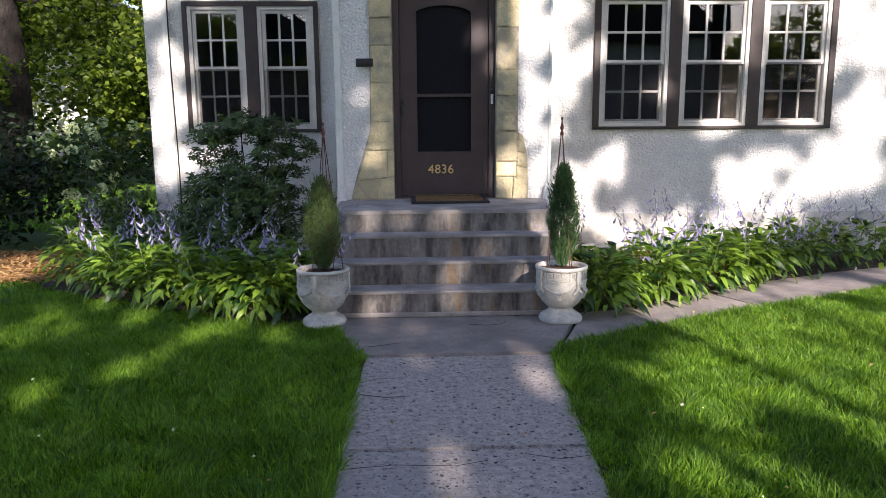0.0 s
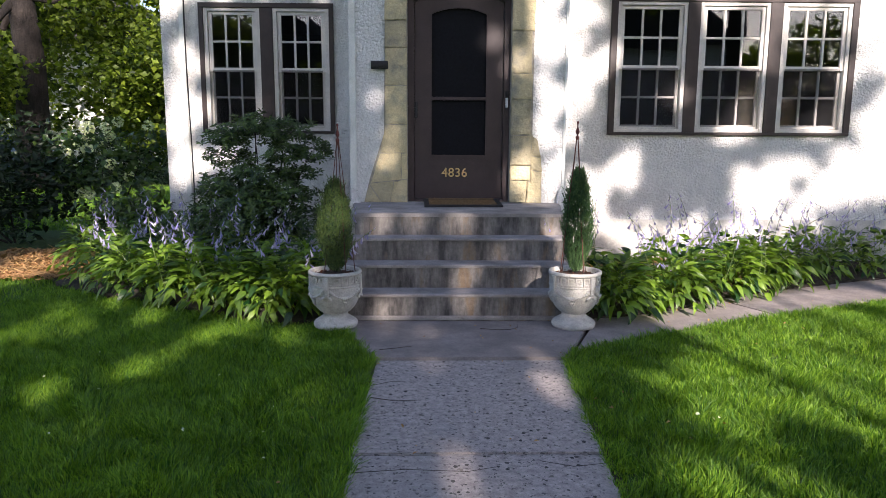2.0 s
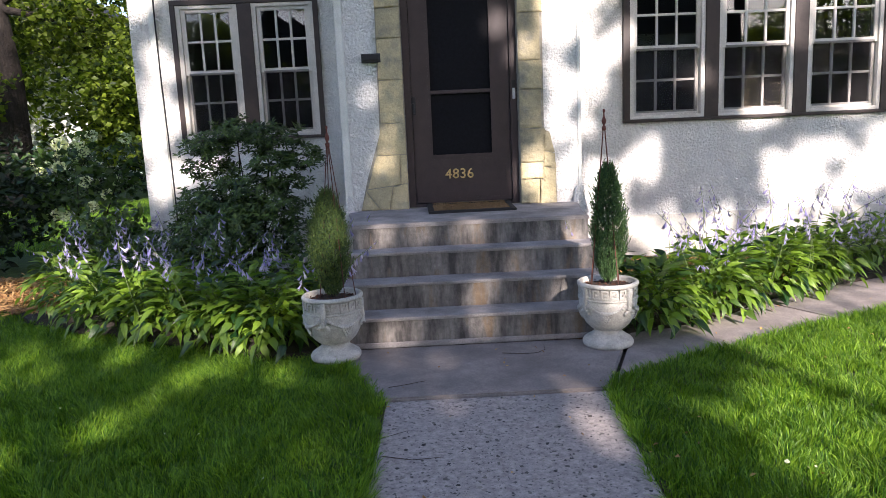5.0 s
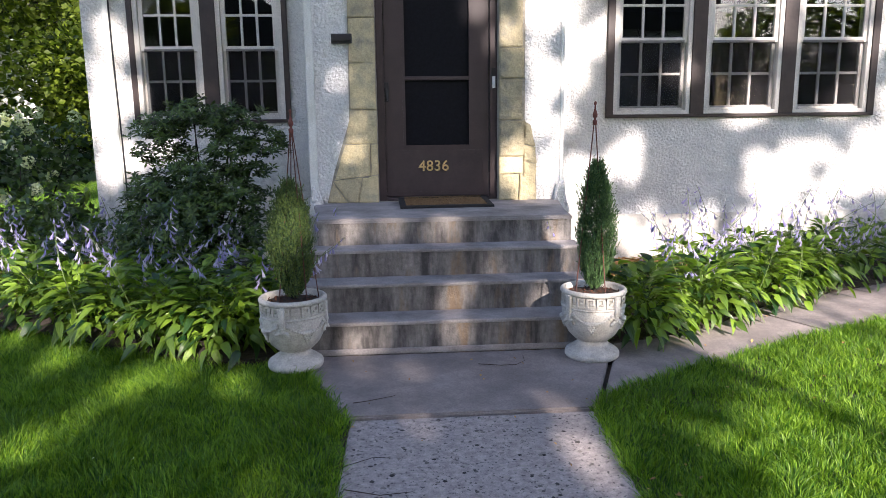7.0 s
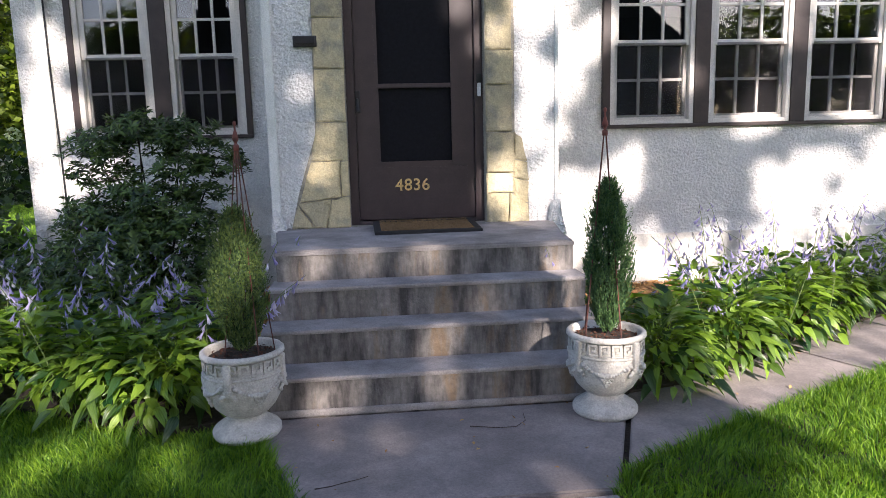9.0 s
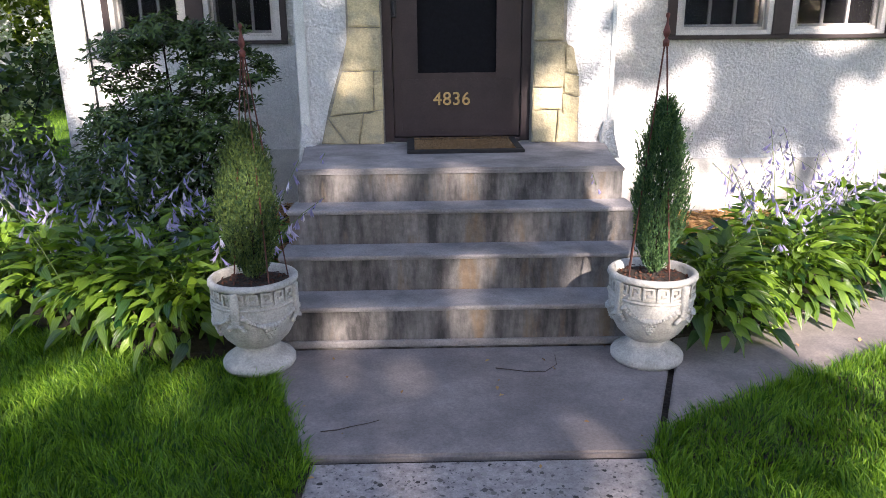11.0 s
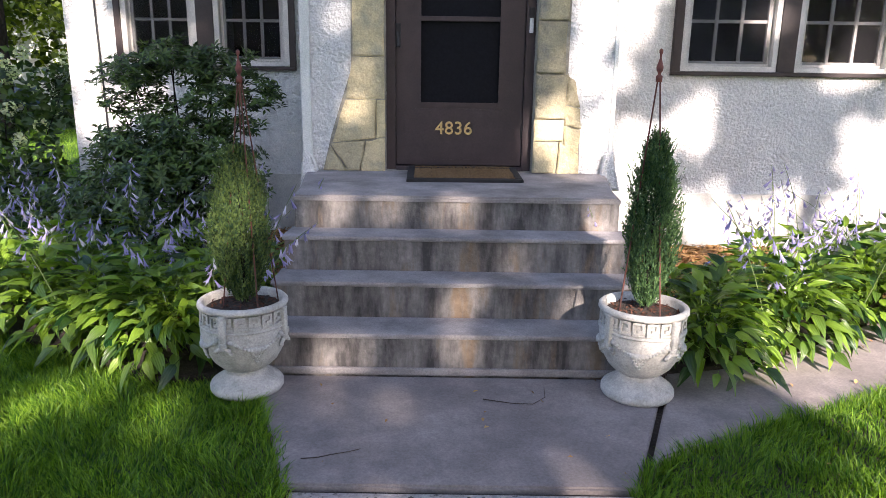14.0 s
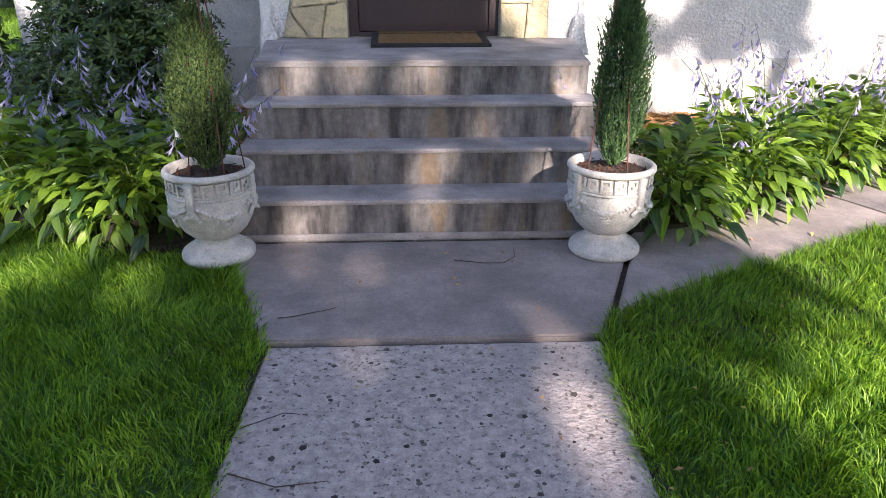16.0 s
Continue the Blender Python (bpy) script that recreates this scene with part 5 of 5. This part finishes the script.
# ---------------------------------------------------------------- twigs and fallen leaves
for pts in ([(0.10, -2.02, 0.01), (0.22, -2.06, 0.012), (0.30, -2.08, 0.02), (0.36, -2.0, 0.012), (0.37, -1.9, 0.01)], [(-0.56, -2.50, 0.008), (-0.50, -2.50, 0.014), (-0.45, -2.47, 0.010), (-0.40, -2.46, 0.014), (-0.36, -2.43, 0.009)], [(-0.55, -3.3, 0.005), (-0.42, -3.36, 0.01), (-0.3, -3.34, 0.006)]):
    tagged(part("twig", tube(bmesh.new(), pts, 0.0024, 0.0013, 5), TWIG), "thin dry fallen twig on the concrete", "twig", "fallen twigs")
g = np.random.default_rng(8)
n = 160
c = np.stack([g.uniform(-0.9, 3.0, n), g.uniform(-6, -1.0, n), np.full(n, 0.012)], 1)
tagged(leaves("fallen_leaves", c, 0.022, STRAW, None, 9, 0.6, 2.0), "tiny dry leaves scattered on the concrete", "fallen leaves", kind="stuff")


# ---------------------------------------------------------------- exposed pebbles of the walk
PEBBLE = leafy("walk_pebble", (0.42, 0.37, 0.35), (0.018, 0.015, 0.015), 0.0, 0.7)


def pebbles(n, y0, y1, seed):
    g = np.random.default_rng(seed)
    y = g.uniform(y0, y1, n)
    x = g.uniform(-0.56, 0.54 + (y + 2.655) * 0.062)
    r = 0.0032 + 0.0125 * g.uniform(0, 1, n) ** 3
    a = g.uniform(0, 6.28, n)
    v = []
    for k in range(5):
        q = a + k * 2 * np.pi / 5
        rr = r * g.uniform(0.7, 1.25, n)
        v.append(np.stack([x + np.cos(q) * rr, y + np.sin(q) * rr, np.full(n, -0.001)], 1))
    v.append(np.stack([x, y, 0.0012 + r * 0.16], 1))
    v = np.stack(v, 1).reshape(-1, 3)
    i = np.arange(n)[:, None] * 6
    f = np.concatenate([i + [k, (k + 1) % 5, 5] for k in range(5)], 1).reshape(-1, 3)
    return tagged(cloud("walk_pebbles", v, f, PEBBLE), "small dark and pale pebbles exposed in the walk", "pebbles", kind="stuff")


pebbles(4600, -6.4, -2.70, 91)

# ---------------------------------------------------------------- grass
def inside(poly, p):
    ok = np.zeros(len(p), bool)
    q = np.array(poly)
    for (x0, y0), (x1, y1) in zip(q, np.roll(q, -1, 0)):
        hit = ((y0 > p[:, 1]) != (y1 > p[:, 1])) & (p[:, 0] < (x1 - x0) * (p[:, 1] - y0) / (y1 - y0 + 1e-12) + x0)
        ok ^= hit
    return ok


LAWN_W = [(-0.585, -8.5), (-0.585, -2.72), (-0.64, -2.5), (-0.84, -2.02), (-1.02, -1.86), (-1.35, -1.84), (-2.0, -1.48), (-2.7, -1.08), (-3.4, -0.68), (-3.9, -0.08), (-6.5, -0.1), (-9, -0.4), (-9, -8.5)]
LAWN_E = [(0.19, -8.5), (0.56, -2.70), (0.63, -2.58), (0.72, -2.46), (1.2, -2.2), (1.82, -1.9), (2.36, -1.64), (3.4, -1.14), (4.2, -0.81), (5.1, -0.46), (8, 0.2), (8, -8.5)]


def blades(name, p, length, label, g, push=None, wide=0.0021):
    """Bent blades rooted at the points p; neighbours lean alike, in tufts."""
    n = len(p)
    x, y = p[:, 0], p[:, 1]
    a = g.uniform(0, 2 * np.pi, n)
    tuft = 0.80 + 0.22 * np.sin(x * 9 + 3 * np.sin(y * 5)) * np.sin(y * 8) + 0.20 * np.sin(x * 31 + 4 * np.sin(y * 17)) * np.sin(y * 27 + 3 * np.sin(x * 13))
    h = length * g.uniform(0.5, 1.3, n) * tuft
    way = 2.5 * np.sin(x * 6 + 2 * np.sin(y * 7)) + 2.5 * np.sin(y * 11 + 2 * np.sin(x * 9))
    lean = (g.normal(0, 0.42, (n, 2)) + 0.38 * np.stack([np.cos(way), np.sin(way)], 1)) * h[:, None]
    if push is not None:
        lean = lean * 0.6 + push * h[:, None]
    w = wide * g.uniform(0.7, 1.4, n)
    wx, wy = np.cos(a) * w, np.sin(a) * w
    z0 = np.full(n, -0.03)
    q0 = np.stack([x - wx, y - wy, z0], 1)
    q1 = np.stack([x + wx, y + wy, z0], 1)
    mid = np.stack([x + lean[:, 0] * 0.35, y + lean[:, 1] * 0.35, z0 + h * 0.66], 1)
    off = np.stack([wx * 0.8, wy * 0.8, np.zeros(n)], 1)
    tip = np.stack([x + lean[:, 0], y + lean[:, 1], z0 + h], 1)
    v = np.stack([q0, q1, mid + off, mid - off, tip], 1).reshape(-1, 3)
    i = np.arange(n)[:, None] * 5
    f = np.concatenate([i + [0, 1, 2], i + [0, 2, 3], i + [3, 2, 4]], 1).reshape(-1, 3)
    return tagged(cloud(name, v, f, BLADE), label, "grass", kind="stuff")


def grass(name, poly, n, x, y, length, label, seed):
    g = np.random.default_rng(seed)
    p = np.stack([g.uniform(*x, n), g.uniform(*y, n)], 1)
    return blades(name, p[inside(poly, p + g.normal(0, 0.014, p.shape))], length, label, g)


def fringe(name, line, per_metre, length, label, seed):
    """Longer blades along the lawn's edge that hang over the concrete on the right of the line."""
    g = np.random.default_rng(seed)
    P, D = [], []
    for a, b in zip(line, line[1:]):
        a, b = np.array(a), np.array(b)
        run = np.linalg.norm(b - a)
        k = int(run * per_metre)
        t = (b - a) / run
        side = np.array([t[1], -t[0]])
        q = g.uniform(0, 1, (k, 1))
        clump = 0.5 + 0.5 * np.sin(q * run * 23 + seed) * np.sin(q * run * 9)
        P.append(a + (b - a) * q + side * (g.uniform(-0.045, 0.012, (k, 1)) + 0.012 * clump))
        D.append(side * g.uniform(0.1, 1.0, (k, 1)) * (0.4 + 0.6 * clump))
    return blades(name, np.concatenate(P), length, label, g, np.concatenate(D))


grass("grass_west", LAWN_W, 260000, (-3.6, -0.55), (-5.6, -0.6), 0.062, "lush green lawn grass beside the walk", 61)
grass("grass_east", LAWN_E, 250000, (0.3, 3.8), (-5.6, -0.6), 0.062, "lush green lawn grass beside the walk", 62)
grass("grass_far_west", LAWN_W, 70000, (-8, -3.6), (-5.6, 0), 0.065, "green lawn grass towards the neighbour", 63)
grass("grass_street_west", LAWN_W, 60000, (-7, -0.5), (-8.5, -5.6), 0.065, "green lawn grass towards the street", 65)
grass("grass_street_east", LAWN_E, 60000, (0.1, 7), (-8.5, -5.6), 0.065, "green lawn grass towards the street", 66)
grass("grass_far_east", LAWN_E, 45000, (3.8, 7), (-5.6, 0.2), 0.065, "green lawn grass along the house", 64)
SIDE = [(-10, 3.3), (-3.5, 3.3), (-3.5, 12.5), (-10, 12.5)]
grass("grass_side_yard", SIDE, 60000, (-10, -3.5), (3.3, 12.5), 0.10, "sunlit lawn grass in the side yard", 67)
fringe("grass_edge_west", [(-0.585, -6.4), (-0.585, -2.72), (-0.64, -2.5), (-0.84, -2.02), (-0.93, -1.93)], 900, 0.070, "grass blades hanging over the edge of the walk", 68)
fringe("grass_edge_east", [(2.9, -1.38), (1.82, -1.9), (1.2, -2.2), (0.72, -2.46), (0.60, -2.60), (0.56, -2.70), (0.33, -6.4)], 900, 0.070, "grass blades hanging over the edge of the walk", 69)
g = np.random.default_rng(12)
n = 40
c = np.stack([np.where(g.uniform(size=n) > 0.5, g.uniform(-3.4, -0.7, n), g.uniform(0.7, 3.2, n)), g.uniform(-4.6, -2.6, n), g.uniform(0.02, 0.045, n)], 1)
tagged(leaves("fallen_petals", c, 0.020, CREAM, None, 13, 0.8, 1.0), "tiny pale petals lying in the grass", "petals", kind="stuff")
